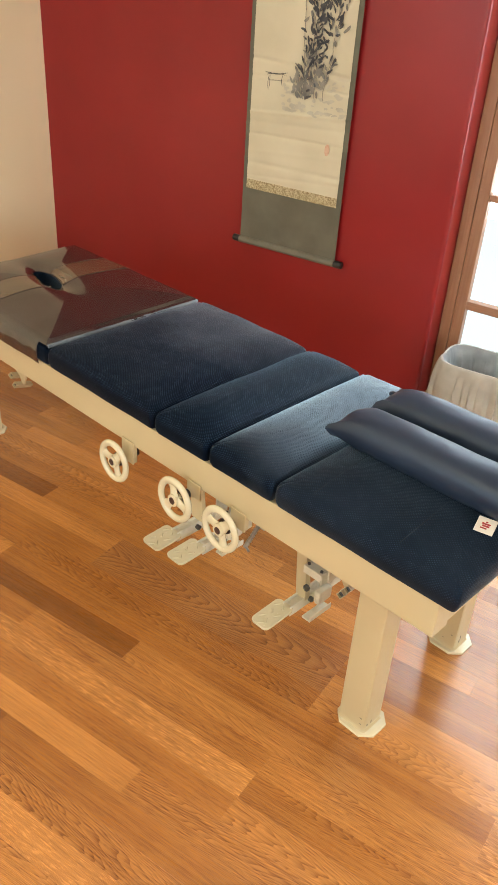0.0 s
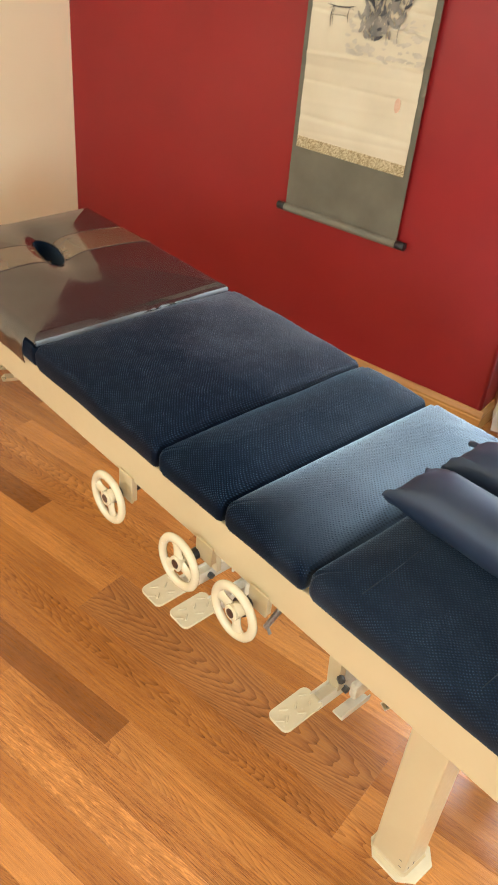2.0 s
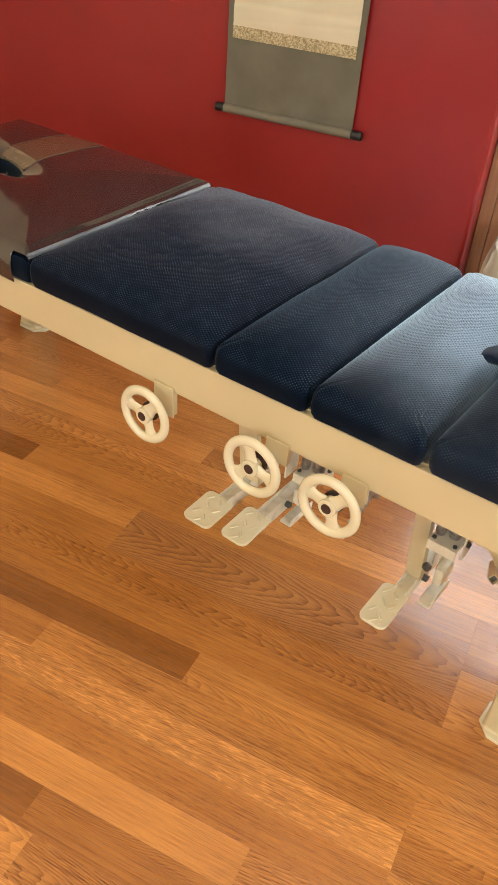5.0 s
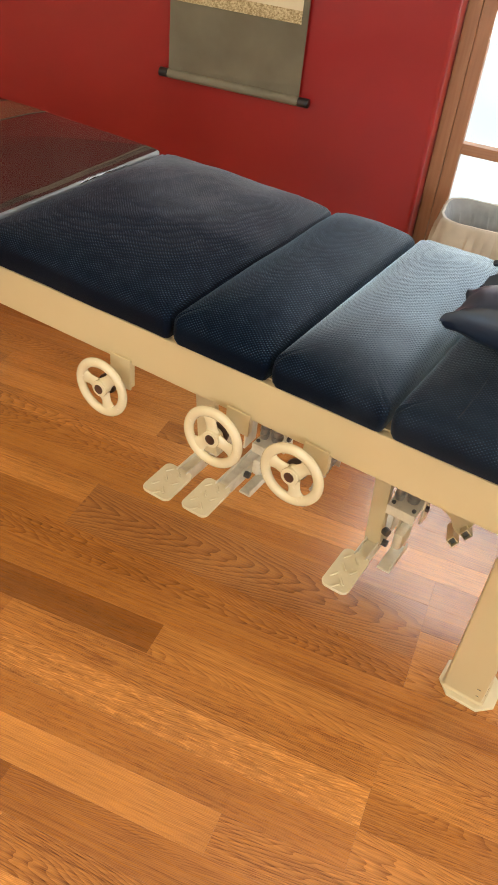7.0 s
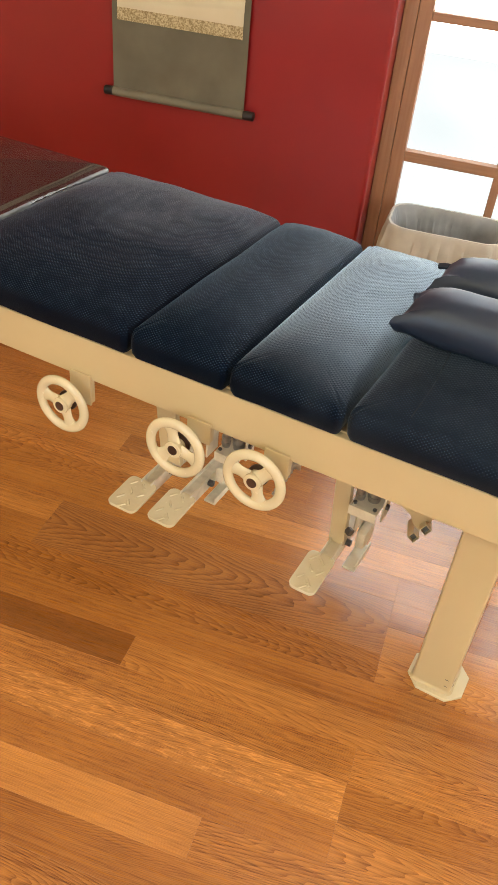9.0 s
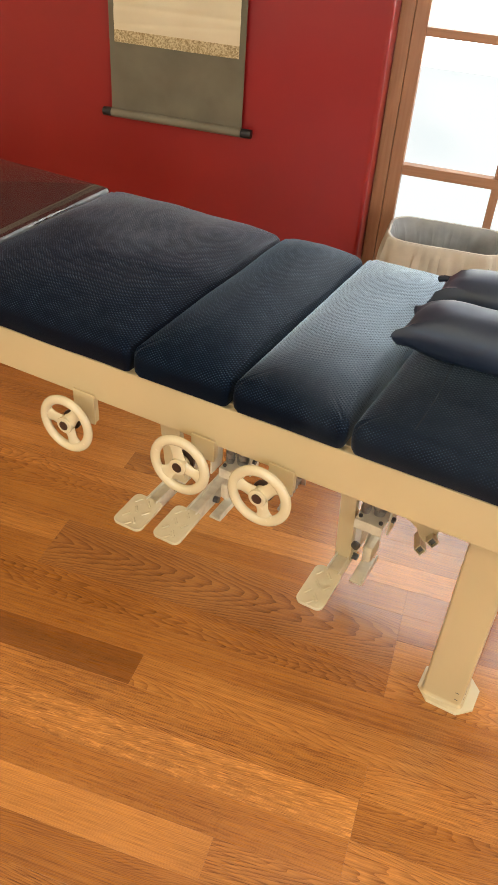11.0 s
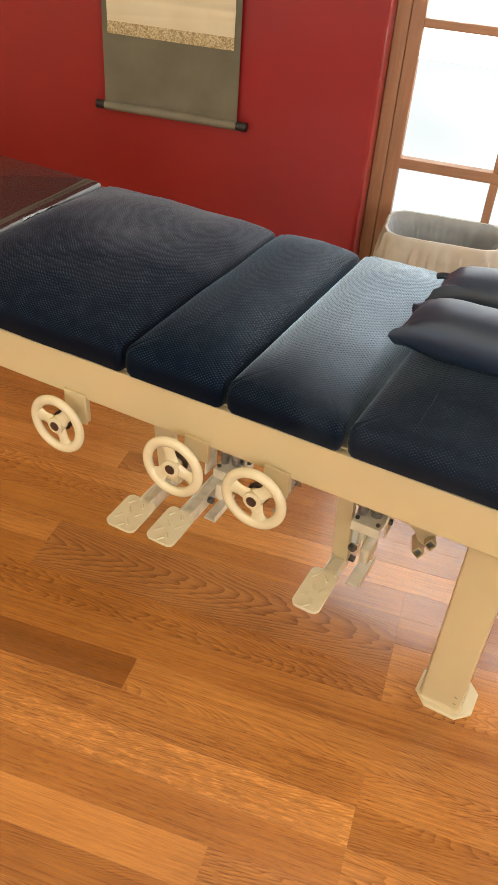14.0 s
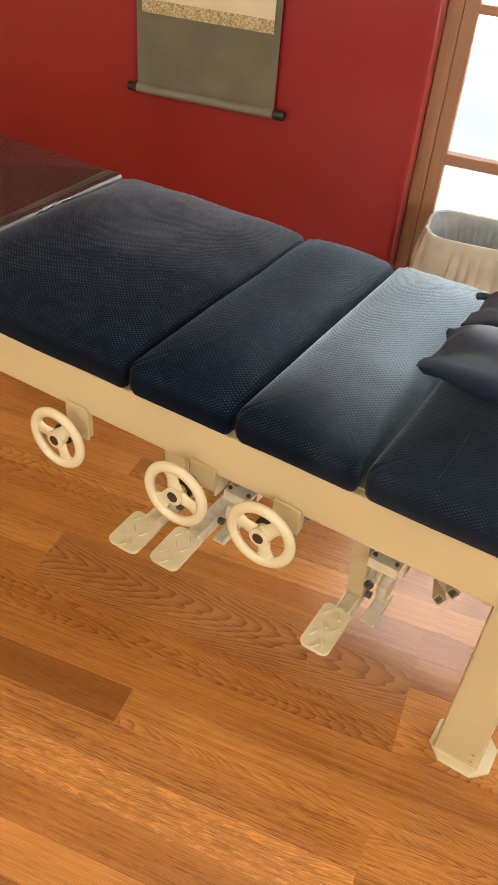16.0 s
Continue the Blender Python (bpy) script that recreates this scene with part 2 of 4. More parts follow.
RED = mottled("red_wall_paint", (0.235, 0.0122, 0.0118), (0.280, 0.0165, 0.0162), 0.33, size=3.0, grain=260, relief=0.0005)
RED.node_tree.nodes["Principled BSDF"].inputs["Specular IOR Level"].default_value = 0.40
CREAM = mottled("cream_wall_paint", (0.87, 0.77, 0.52), (0.91, 0.81, 0.56), 0.6, size=2.0, grain=240, relief=0.0006)
CEIL = mottled("ceiling_paint", (0.74, 0.71, 0.64), (0.80, 0.77, 0.70), 0.8, size=2.0)
ENAMEL = mottled("cream_enamel", (0.50, 0.405, 0.232), (0.555, 0.452, 0.262), 0.33, size=5.0, grain=90, relief=0.0003, coat=0.15)
IVORY = mottled("ivory_enamel", (0.60, 0.53, 0.345), (0.66, 0.59, 0.40), 0.24, size=14.0, grain=120, relief=0.0003, coat=0.35)
WORN = mottled("worn_white_enamel", (0.46, 0.41, 0.30), (0.62, 0.57, 0.43), 0.36, size=28.0, grain=130, relief=0.0005, spread=(0.3, 0.5))
STEEL = mottled("grey_steel", (0.28, 0.27, 0.25), (0.46, 0.45, 0.42), 0.34, size=60, metallic=0.9)
BOLT = mottled("dark_bolt_steel", (0.055, 0.055, 0.055), (0.14, 0.14, 0.13), 0.42, size=80, metallic=0.7)
BLACK = mottled("black_plastic", (0.012, 0.012, 0.012), (0.022, 0.021, 0.020), 0.4, size=30)
BROWNCAP = mottled("dark_brown_cap", (0.035, 0.018, 0.012), (0.06, 0.03, 0.02), 0.35, size=40)
VELVET = velvet("navy_dotted_velour", (-0.02, 0.42), 0.26, 0.22, (0.50, 0.76, 1.0))
BRUSHED = velvet("navy_velour_half_brushed", (0.19, 0.36), 0.26, 0.28, (0.74, 0.84, 1.0))
FOOTVELVET = velvet("navy_velour_foot", (-0.22, 0.25), 0.42, 0.34)
# lighter copy for the third cushion: door sheen put into its colour
SHEENVELVET = velvet("navy_velour_brushed_sheen", (-0.04, 0.16), 1.3, 2.4)
HEADVINYL = glossy_vinyl("brown_clear_vinyl_cover", (0.024, 0.018, 0.017), (0.034, 0.025, 0.023), 0.09, 0.0012, 1.82)
BANDVINYL = glossy_vinyl("tan_vinyl_band", (0.095, 0.062, 0.034), (0.125, 0.082, 0.045), 0.09, 0.0012, 1.9)
SEAMVINYL = glossy_vinyl("welded_vinyl_seam", (0.045, 0.030, 0.020), (0.07, 0.046, 0.030), 0.25, 0.002)
CREASE = mottled("worn_velour_crease", (0.004, 0.007, 0.012), (0.020, 0.034, 0.050), 0.8, size=45, spread=(0.4, 0.65))
NAVYVINYL = glossy_vinyl("navy_vinyl", (0.011, 0.017, 0.034), (0.017, 0.026, 0.050), 0.36, 0.010, 1.6)
NAVYVINYL.node_tree.nodes["Principled BSDF"].inputs["Specular Tint"].default_value = (0.72, 0.86, 1.0, 1)
OAK = wood("oak_floor_strip", (0.11, 0.032, 0.005), (0.46, 0.185, 0.042), 0.33, along=0, random_tint=0.34)
PINE = wood("varnished_baseboard", (0.42, 0.20, 0.045), (0.62, 0.35, 0.10), 0.35, along=0, contrast=0.5, coat=0.3)
FRAMEX = wood("door_wood_across", (0.30, 0.150, 0.080), (0.44, 0.240, 0.140), 0.42, along=0, contrast=0.6)
FRAMEZ = wood("door_wood_upright", (0.30, 0.150, 0.080), (0.44, 0.240, 0.140), 0.42, along=2, contrast=0.6)
GLASS = glass()
OUTSIDE = outside()
PAPER = mottled("aged_paper", (0.56, 0.49, 0.335), (0.66, 0.59, 0.42), 0.8, size=5.0, grain=330, relief=0.0006)
SILK = mottled("grey_green_silk", (0.115, 0.105, 0.070), (0.15, 0.138, 0.095), 0.7, size=11.0, grain=600, relief=0.0005)
SILKROLL = mottled("grey_silk_roll", (0.155, 0.142, 0.098), (0.19, 0.175, 0.125), 0.62, size=11.0, grain=600, relief=0.0005)
BROCADE = mottled("gold_brocade", (0.27, 0.20, 0.09), (0.56, 0.47, 0.28), 0.55, size=250.0, grain=500, spread=(0.40, 0.62))
INK = mottled("black_ink", (0.030, 0.030, 0.034), (0.085, 0.082, 0.082), 0.85, size=40)
WASH = mottled("grey_ink_wash", (0.12, 0.112, 0.100), (0.33, 0.30, 0.24), 0.85, size=25)
PALE = mottled("pale_ink_wash", (0.46, 0.41, 0.31), (0.58, 0.52, 0.40), 0.85, size=25)
SEAL = mottled("faded_red_seal", (0.58, 0.33, 0.22), (0.64, 0.44, 0.31), 0.8, size=200)
CLOTH = mottled("white_cloth_tag", (0.66, 0.60, 0.50), (0.74, 0.68, 0.58), 0.85, size=60)
TAGRED = mottled("red_thread", (0.30, 0.03, 0.03), (0.42, 0.06, 0.06), 0.8, size=200)
BIN = mottled("grey_bin_plastic", (0.22, 0.24, 0.25), (0.27, 0.29, 0.30), 0.4, size=12)


def liner_material(name, dark, light, through_it):
    m, nt, b = nodes_of(name)
    v = coords(nt)
    n = node(nt, "ShaderNodeTexNoise", scale=22.0, detail=4)
    nt.links.new(v, n.inputs["Vector"])
    nt.links.new(ramp(nt, n.outputs[0], [(0.3, dark), (0.7, light)]), b.inputs["Base Color"])
    b.inputs["Roughness"].default_value = 0.38
    t = nt.nodes.new("ShaderNodeBsdfTranslucent")
    t.inputs[0].default_value = (0.82, 0.80, 0.74, 1)
    mix = nt.nodes.new("ShaderNodeMixShader")
    mix.inputs[0].default_value = through_it
    nt.links.new(b.outputs[0], mix.inputs[1])
    nt.links.new(t.outputs[0], mix.inputs[2])
    nt.links.new(mix.outputs[0], nt.nodes["Material Output"].inputs[0])
    bump(nt, b, n.outputs[0], 0.5, 0.006)
    return m


LINER = liner_material("thin_white_bag", (0.56, 0.55, 0.50), (0.74, 0.72, 0.66), 0.30)
LINERIN = liner_material("thin_bag_over_grey", (0.25, 0.275, 0.29), (0.36, 0.39, 0.405), 0.08)


# ---- mesh helpers ----
def flat_faces(me):
    """Normals weighted by area, so that large faces stay level up to their bevels."""
    limit = math.cos(radians(38))
    faces = [(f.normal.copy(), f.area) for f in me.polygons]
    round_vert = [[] for _ in me.vertices]
    for i, f in enumerate(me.polygons):
        for v in f.vertices:
            round_vert[v].append(i)
    normals = []
    for i, f in enumerate(me.polygons):
        for v in f.vertices:
            total = Vector()
            for g in round_vert[v]:
                if g == i or faces[g][0].dot(faces[i][0]) > limit:
                    total += faces[g][0] * faces[g][1]
            normals.append(total.normalized() if total.length > 1e-12 else faces[i][0])
    me.normals_split_custom_set(normals)


def mesh_object(name, bm, material, smooth=True):
    bmesh.ops.recalc_face_normals(bm, faces=bm.faces[:])
    me = bpy.data.meshes.new(name)
    bm.to_mesh(me)
    bm.free()
    me.materials.append(material)
    if smooth:
        for f in me.polygons:
            f.use_smooth = True
        me.set_sharp_from_angle(angle=radians(38))
        flat_faces(me)
    return new(name, me)


def part(name, bm, material, parent, label=""):
    ob = mesh_object(name, bm, material)
    ob.parent = parent
    if label:
        tagged(ob, label)
    return ob


def thing(name, label, category, m=None, group="", kind=""):
    ob = new(name)
    ob.empty_display_size = 0.1
    ob.matrix_world = m if m is not None else Matrix.Identity(4)
    return tagged(ob, label, category, group, kind)


def add_box(bm, x0, x1, y0, y1, z0, z1, bevel=0.0, m=None, segments=2):
    got = bmesh.ops.create_cube(bm, size=1.0)["verts"]
    bmesh.ops.scale(bm, vec=(x1 - x0, y1 - y0, z1 - z0), verts=got)
    bmesh.ops.translate(bm, vec=((x0 + x1) / 2, (y0 + y1) / 2, (z0 + z1) / 2), verts=got)
    if bevel:
        edges = list({e for v in got for e in v.link_edges})
        got = list({v for f in bmesh.ops.bevel(bm, geom=edges, offset=bevel, segments=segments, affect="EDGES", profile=0.5)["faces"] for v in f.verts} | {v for v in got if v.is_valid})
    if m is not None:
        bmesh.ops.transform(bm, matrix=m, verts=got)
    return got


def box(x0, x1, y0, y1, z0, z1, bevel=0.0, m=None):
    bm = bmesh.new()
    add_box(bm, x0, x1, y0, y1, z0, z1, bevel, m)
    return bm


def add_cylinder(bm, a, b, r, sides=20, r2=None, bevel=0.0):
    a, b = Vector(a), Vector(b)
    got = bmesh.ops.create_cone(bm, cap_ends=True, segments=sides, radius1=r, radius2=r if r2 is None else r2, depth=(b - a).length)["verts"]
    turn = (b - a).to_track_quat("Z", "Y").to_matrix().to_4x4()
    bmesh.ops.transform(bm, matrix=Matrix.Translation((a + b) / 2) @ turn, verts=got)
    if bevel:
        edges = [e for e in {e for v in got for e in v.link_edges} if len(e.link_faces) == 2 and e.calc_face_angle() > 1.0]
        bmesh.ops.bevel(bm, geom=edges, offset=bevel, segments=2, affect="EDGES", profile=0.5)
    return got


def cylinder(a, b, r, sides=20, r2=None, bevel=0.0):
    bm = bmesh.new()
    add_cylinder(bm, a, b, r, sides, r2, bevel)
    return bm


def add_loft(bm, rings, closed=True, cap=(True, True)):
    """Quads between rings of points; every ring has the same count."""
    rows = [[bm.verts.new(p) for p in ring] for ring in rings]
    n = len(rows[0])
    for lo, hi in zip(rows, rows[1:]):
        for i in range(n if closed else n - 1):
            bm.faces.new((lo[i], lo[(i + 1) % n], hi[(i + 1) % n], hi[i]))
    if closed and cap[0]:
        bm.faces.new(rows[0])
    if closed and cap[1]:
        bm.faces.new(rows[-1])
    return rows


def add_tube(bm, path, r, sides=10, closed=False):
    path = [Vector(p) for p in path]
    rings, n = [], len(path)
    for i, p in enumerate(path):
        ahead = path[(i + 1) % n] if closed or i + 1 < n else p
        back = path[i - 1] if closed or i else p
        way = (ahead - back).normalized()
        side = way.cross(Vector((0, 0, 1)) if abs(way.z) < 0.9 else Vector((1, 0, 0))).normalized()
        up = side.cross(way)
        rings.append([p + r * (math.cos(a) * side + math.sin(a) * up) for a in (2 * math.pi * k / sides for k in range(sides))])
    if closed:
        rings.append(rings[0])
        add_loft(bm, rings, cap=(False, False))
        bmesh.ops.remove_doubles(bm, verts=bm.verts[:], dist=1e-6)
    else:
        add_loft(bm, rings)


def rounded_rect(x0, x1, y0, y1, r, z, corner=5, side=8):
    """Points round a rectangle with rounded corners."""
    r = max(min(r, (x1 - x0) / 2 - 1e-4, (y1 - y0) / 2 - 1e-4), 1e-4)
    pts = []
    centres = [(x1 - r, y0 + r, -90), (x1 - r, y1 - r, 0), (x0 + r, y1 - r, 90), (x0 + r, y0 + r, 180)]
    for i, (cx, cy, a0) in enumerate(centres):
        arc = [(cx + r * math.cos(radians(a0 + 90 * k / corner)), cy + r * math.sin(radians(a0 + 90 * k / corner))) for k in range(corner + 1)]
        pts += arc
        nx, ny, na = centres[(i + 1) % 4]
        end = (nx + r * math.cos(radians(na)), ny + r * math.sin(radians(na)))
        for k in range(1, side):
            f = k / side
            pts.append((arc[-1][0] * (1 - f) + end[0] * f, arc[-1][1] * (1 - f) + end[1] * f))
    return [Vector((x, y, z)) for x, y in pts]


# ---- the room ----
LEFT, RIGHT, BACK, FRONT, TOP = -2.70, 2.3, -2.3, 2.705, 2.45
WALL_END, DOOR_Y = -0.907, 2.82


def wall_piece(name, bm, material, label):
    ob = mesh_object(name, bm, material)
    return tagged(ob, label, "wall", kind="structure")


red = bmesh.new()
nose = 0.014
plan = [(LEFT - 0.12, FRONT + 0.14), (LEFT - 0.12, FRONT)]
plan += [(WALL_END - nose + nose * math.sin(a), FRONT + nose - nose * math.cos(a)) for a in (math.pi / 2 * k / 8 for k in range(9))]
plan += [(WALL_END, FRONT + 0.14)]
add_loft(red, [[(x, y, z) for x, y in plan] for z in (0, TOP)])
wall_piece("wall_north", red, RED, "deep red painted wall behind the treatment table")
wall_piece("wall_north_over_door", box(WALL_END, RIGHT, FRONT, FRONT + 0.14, 2.08, TOP), RED, "red painted wall above the glazed doors")
wall_piece("wall_north_end", box(1.62, RIGHT + 0.12, FRONT, FRONT + 0.14, 0, 2.08), RED, "red painted wall beside the glazed doors")
wall_piece("wall_west", box(LEFT - 0.12, LEFT, BACK - 0.12, FRONT, 0, TOP), CREAM, "plain cream painted side wall")


def fill_window_wall(name, lo, hi, a, b, place):
    """A wall along its own x axis from lo to hi, with an added opening for a fill lamp from a to b."""
    z0, z1 = 0.85, 2.05
    bm = bmesh.new()
    for q in ((lo, a, 0, TOP), (b, hi, 0, TOP), (a, b, 0, z0), (a, b, z1, TOP)):
        add_box(bm, q[0], q[1], -0.12, 0, q[2], q[3])
    bmesh.ops.transform(bm, matrix=place, verts=bm.verts[:])
    wall_piece(name, bm, CREAM, "plain cream painted wall with an added window opening")
    # made-up window, out of view, set round a fill lamp
    w = thing("fill_window_1" if name == "wall_south" else "fill_window_2", "added wooden window, out of view, round a fill lamp", "window", place, kind="structure")
    for x0, x1, u, v in ((a, b, z0, z0 + 0.05), (a, b, z1 - 0.05, z1), (a, a + 0.05, z0 + 0.05, z1 - 0.05), (b - 0.05, b, z0 + 0.05, z1 - 0.05), ((a + b) / 2 - 0.02, (a + b) / 2 + 0.02, z0 + 0.05, z1 - 0.05)):
        part("window_frame", box(x0 + 0.001, x1 - 0.001, -0.10, -0.06, u + 0.001, v - 0.001, 0.003), FRAMEX, w)
    for x0, x1 in ((a + 0.05, (a + b) / 2 - 0.02), ((a + b) / 2 + 0.02, b - 0.05)):
        pane = part("pane", box(x0, x1, -0.082, -0.078, z0 + 0.05, z1 - 0.05), GLASS, w)
        pane.visible_shadow = False


fill_window_wall("wall_east", FRONT * -1, -BACK + 0.12, -0.05, 1.65, pose(RIGHT, 0, 0, 0, 0, -90) @ Matrix.Scale(-1, 4, (0, 1, 0)))
fill_window_wall("wall_south", LEFT, RIGHT, -2.55, -0.75, pose(0, BACK, 0))
tagged(mesh_object("ceiling", box(LEFT - 0.12, RIGHT + 0.12, BACK - 0.12, FRONT + 0.14, TOP, TOP + 0.1), CEIL), "white painted ceiling", "ceiling", kind="structure")


def baseboard(name, a, b, out, label):
    """A moulded board along a line from a to b; out is the side that faces the room."""
    a, b, out = Vector((*a, 0)), Vector((*b, 0)), Vector((*out, 0))
    profile = [(0, 0), (0.013, 0), (0.013, 0.040), (0.0105, 0.043), (0.0115, 0.050), (0.008, 0.056), (0.0065, 0.062), (0.003, 0.066), (0, 0.066)]
    bm = bmesh.new()
    add_loft(bm, [[p + out * d + Vector((0, 0, h)) for d, h in profile] for p in (a, b)])
    return tagged(mesh_object(name, bm, PINE), label, "baseboard", kind="structure")


baseboard("baseboard", (LEFT, FRONT), (WALL_END + 0.013, FRONT), (0, -1), "honey varnished wooden baseboard along the red wall")
baseboard("baseboard", (WALL_END, FRONT - 0.002), (WALL_END, DOOR_Y - 0.012), (1, 0), "honey varnished baseboard round the wall's end")
baseboard("baseboard", (LEFT, BACK), (LEFT, FRONT - 0.014), (1, 0), "honey varnished wooden baseboard along the cream wall")


# glazed doors in a wooden frame
def upright(name, x0, x1, y0, y1, z0, z1, parent, label=""):
    return part(name, box(x0, x1, y0, y1, z0, z1, 0.003), FRAMEZ, parent, label)


frame_ob = thing("door_frame", "reddish brown wooden door frame set into the red wall", "door frame", kind="structure")
upright("jamb", WALL_END + 0.001, -0.8686, DOOR_Y - 0.012, FRONT + 0.138, 0, 2.078, frame_ob)
upright("jamb", 1.545, 1.618, DOOR_Y - 0.012, FRONT + 0.138, 0, 2.078, frame_ob)
part("head_rail", box(-0.868, 1.544, DOOR_Y - 0.012, FRONT + 0.138, 2.035, 2.078, 0.003), FRAMEX, frame_ob)
part("threshold", box(-0.868, 1.544, FRONT + 0.02, FRONT + 0.138, 0.0, 0.012, 0.003), FRAMEX, frame_ob)


def glazed_door(name, x0, columns, y):
    """A shoji-like door: stiles, rails, thin glazing bars, and a pane in each field."""
    stile, bar, pitch = 0.038, 0.024, 0.287
    x1 = x0 + 2 * stile + columns * pitch - bar
    d = thing(name, "reddish brown wooden grid door with bright glass panes", "door", kind="structure")
    bottom, top = 0.014, 2.033
    upright("stile", x0, x0 + stile, y, y + 0.034, bottom, top, d)
    upright("stile", x1 - stile, x1, y, y + 0.034, bottom, top, d)
    levels = [(bottom, 0.062), (0.4025, 0.4325), (0.772, 0.7945), (1.139, 1.1615), (1.506, 1.5285), (top - 0.07, top)]
    for z0, z1 in levels:
        part("rail", box(x0 + stile, x1 - stile, y + 0.002, y + 0.032, z0, z1, 0.002), FRAMEX, d)
    for c in range(1, columns):
        bx = x0 + stile + c * pitch - bar
        for (_, z0), (z1, _) in zip(levels, levels[1:]):
            upright("glazing_bar", bx, bx + bar, y + 0.004, y + 0.030, z0, z1, d)
    for c in range(columns):
        px = x0 + stile + c * pitch
        for (_, z0), (z1, _) in zip(levels, levels[1:]):
            pane = part("pane", box(px - 0.001, px + pitch - bar + 0.001, y + 0.015, y + 0.019, z0 - 0.001, z1 + 0.001), GLASS, d, "bright clear glass pane")
            pane.visible_shadow = False
    return x1


edge = glazed_door("door_1", -0.868, 4, DOOR_Y - 0.006)
glazed_door("door_2", edge + 0.002, 4, DOOR_Y - 0.006)
back = mesh_object("backdrop", box(-5, 6, 4.6, 4.65, -3.5, 5.5), OUTSIDE)
tagged(back, "overexposed bright garden light outside the doors", "backdrop", kind="structure")

# ceiling lamp, out of view; its fixture is assumed
lamp_ob = thing("ceiling_light", "flat rectangular ceiling light with a pale diffuser", "ceiling light", pose(-1.2, -0.2, 2.45))
bm = bmesh.new()
for q in ((-0.58, 0.58, -0.28, -0.26), (-0.58, 0.58, 0.26, 0.28), (-0.58, -0.56, -0.26, 0.26), (0.56, 0.58, -0.26, 0.26)):
    add_box(bm, *q, -0.07, 0.0, 0.003)
part("frame", bm, CEIL, lamp_ob)
part("diffuser", box(-0.56, 0.56, -0.26, 0.26, -0.03, -0.01), PAPER, lamp_ob)


# ---- hanging scroll ----
SX0, SX1, SZ0, SZ1 = -1.693, -1.288, 0.487, 2.06
scroll = thing("hanging_scroll", "tall silk-mounted paper scroll with an ink landscape on the red wall", "wall scroll", pose(0, FRONT, 0))


def sheet(x0, x1, z0, z1, y, thick, waves, seed):
    """A hanging sheet with faint level creases; y is its distance from the wall."""
    bm, rnd = bmesh.new(), random.Random(seed)
    marks = [(rnd.uniform(z0, z1), rnd.uniform(0.0035, 0.009), rnd.uniform(-1, 1) * waves, rnd.uniform(-0.03, 0.03)) for _ in range(int((z1 - z0) * 30))]
    nx, nz = 10, max(2, int((z1 - z0) / 0.003))
    front = []
    for i in range(nz + 1):
        row = []
        z = z0 + (z1 - z0) * i / nz
        for j in range(nx + 1):
            x = x0 + (x1 - x0) * j / nx
            off = sum(h * math.exp(-(((z - c - s * (x - x0) / (x1 - x0)) / w) ** 2)) for c, w, h, s in marks)
            row.append(Vector((x, -(y + off), z)))
        front.append(row)
    add_loft(bm, front, closed=False)
    geom = bmesh.ops.extrude_face_region(bm, geom=bm.faces[:])["geom"]
    bmesh.ops.translate(bm, vec=(0, thick, 0), verts=[v for v in geom if isinstance(v, bmesh.types.BMVert)])
    return bm


part("silk_mount", sheet(SX0, SX1, SZ0 + 0.004, SZ1, 0.0185, 0.0015, 0.0013, 3), SILK, scroll, "grey-green silk mount")
part("paper", sheet(SX0 + 0.017, SX1 - 0.017, 0.712, 1.80, 0.0220, 0.0008, 0.0027, 5), PAPER, scroll, "aged cream paper with level creases")
part("brocade_band", sheet(SX0 + 0.017, SX1 - 0.017, 0.680, 0.712, 0.0220, 0.0008, 0.0004, 7), BROCADE, scroll, "gold patterned brocade band")
part("roller", cylinder((SX0, -0.020, SZ0), (SX1, -0.020, SZ0), 0.0125, 20), SILKROLL, scroll, "silk-covered roller")
for a, b in ((SX0 - 0.028, SX0), (SX1, SX1 + 0.032)):
    part("roller_end", cylinder((a, -0.020, SZ0), (b, -0.020, SZ0), 0.0125, 20, bevel=0.0025), BLACK, scroll, "black lacquered roller end")
part("top_rod", box(SX0, SX1, -0.022, -0.006, SZ1 - 0.006, SZ1 + 0.012, 0.004), SILKROLL, scroll)


def strokes(items, y, seed):
    """Flat brush strokes: each a tapered leaf-like patch (x, z, length, width, angle)."""
    bm, rnd = bmesh.new(), random.Random(seed)
    for x, z, length, width, ang in items:
        if not SX0 + 0.03 < x < SX1 - 0.035:
            continue
        n, left, right = 6, [], []
        ca, sa = math.cos(radians(ang)), math.sin(radians(ang))
        bend = rnd.uniform(-0.25, 0.25) * length
        for k in range(n + 1):
            f = k / n
            w = width * (math.sin(math.pi * min(1, f * 0.9 + 0.08)) ** 0.6) * rnd.uniform(0.7, 1.15) / 2
            u, v = f * length, bend * f * (1 - f) * 2
            left.append((x + u * ca - (v + w) * sa, z + u * sa + (v + w) * ca))
            right.append((x + u * ca - (v - w) * sa, z + u * sa + (v - w) * ca))
        rows = [[bm.verts.new((px, y, pz)) for px, pz in side] for side in (left, right)]
        for k in range(n):
            bm.faces.new((rows[0][k], rows[0][k + 1], rows[1][k + 1], rows[1][k]))
        y -= 0.000004
    return bm


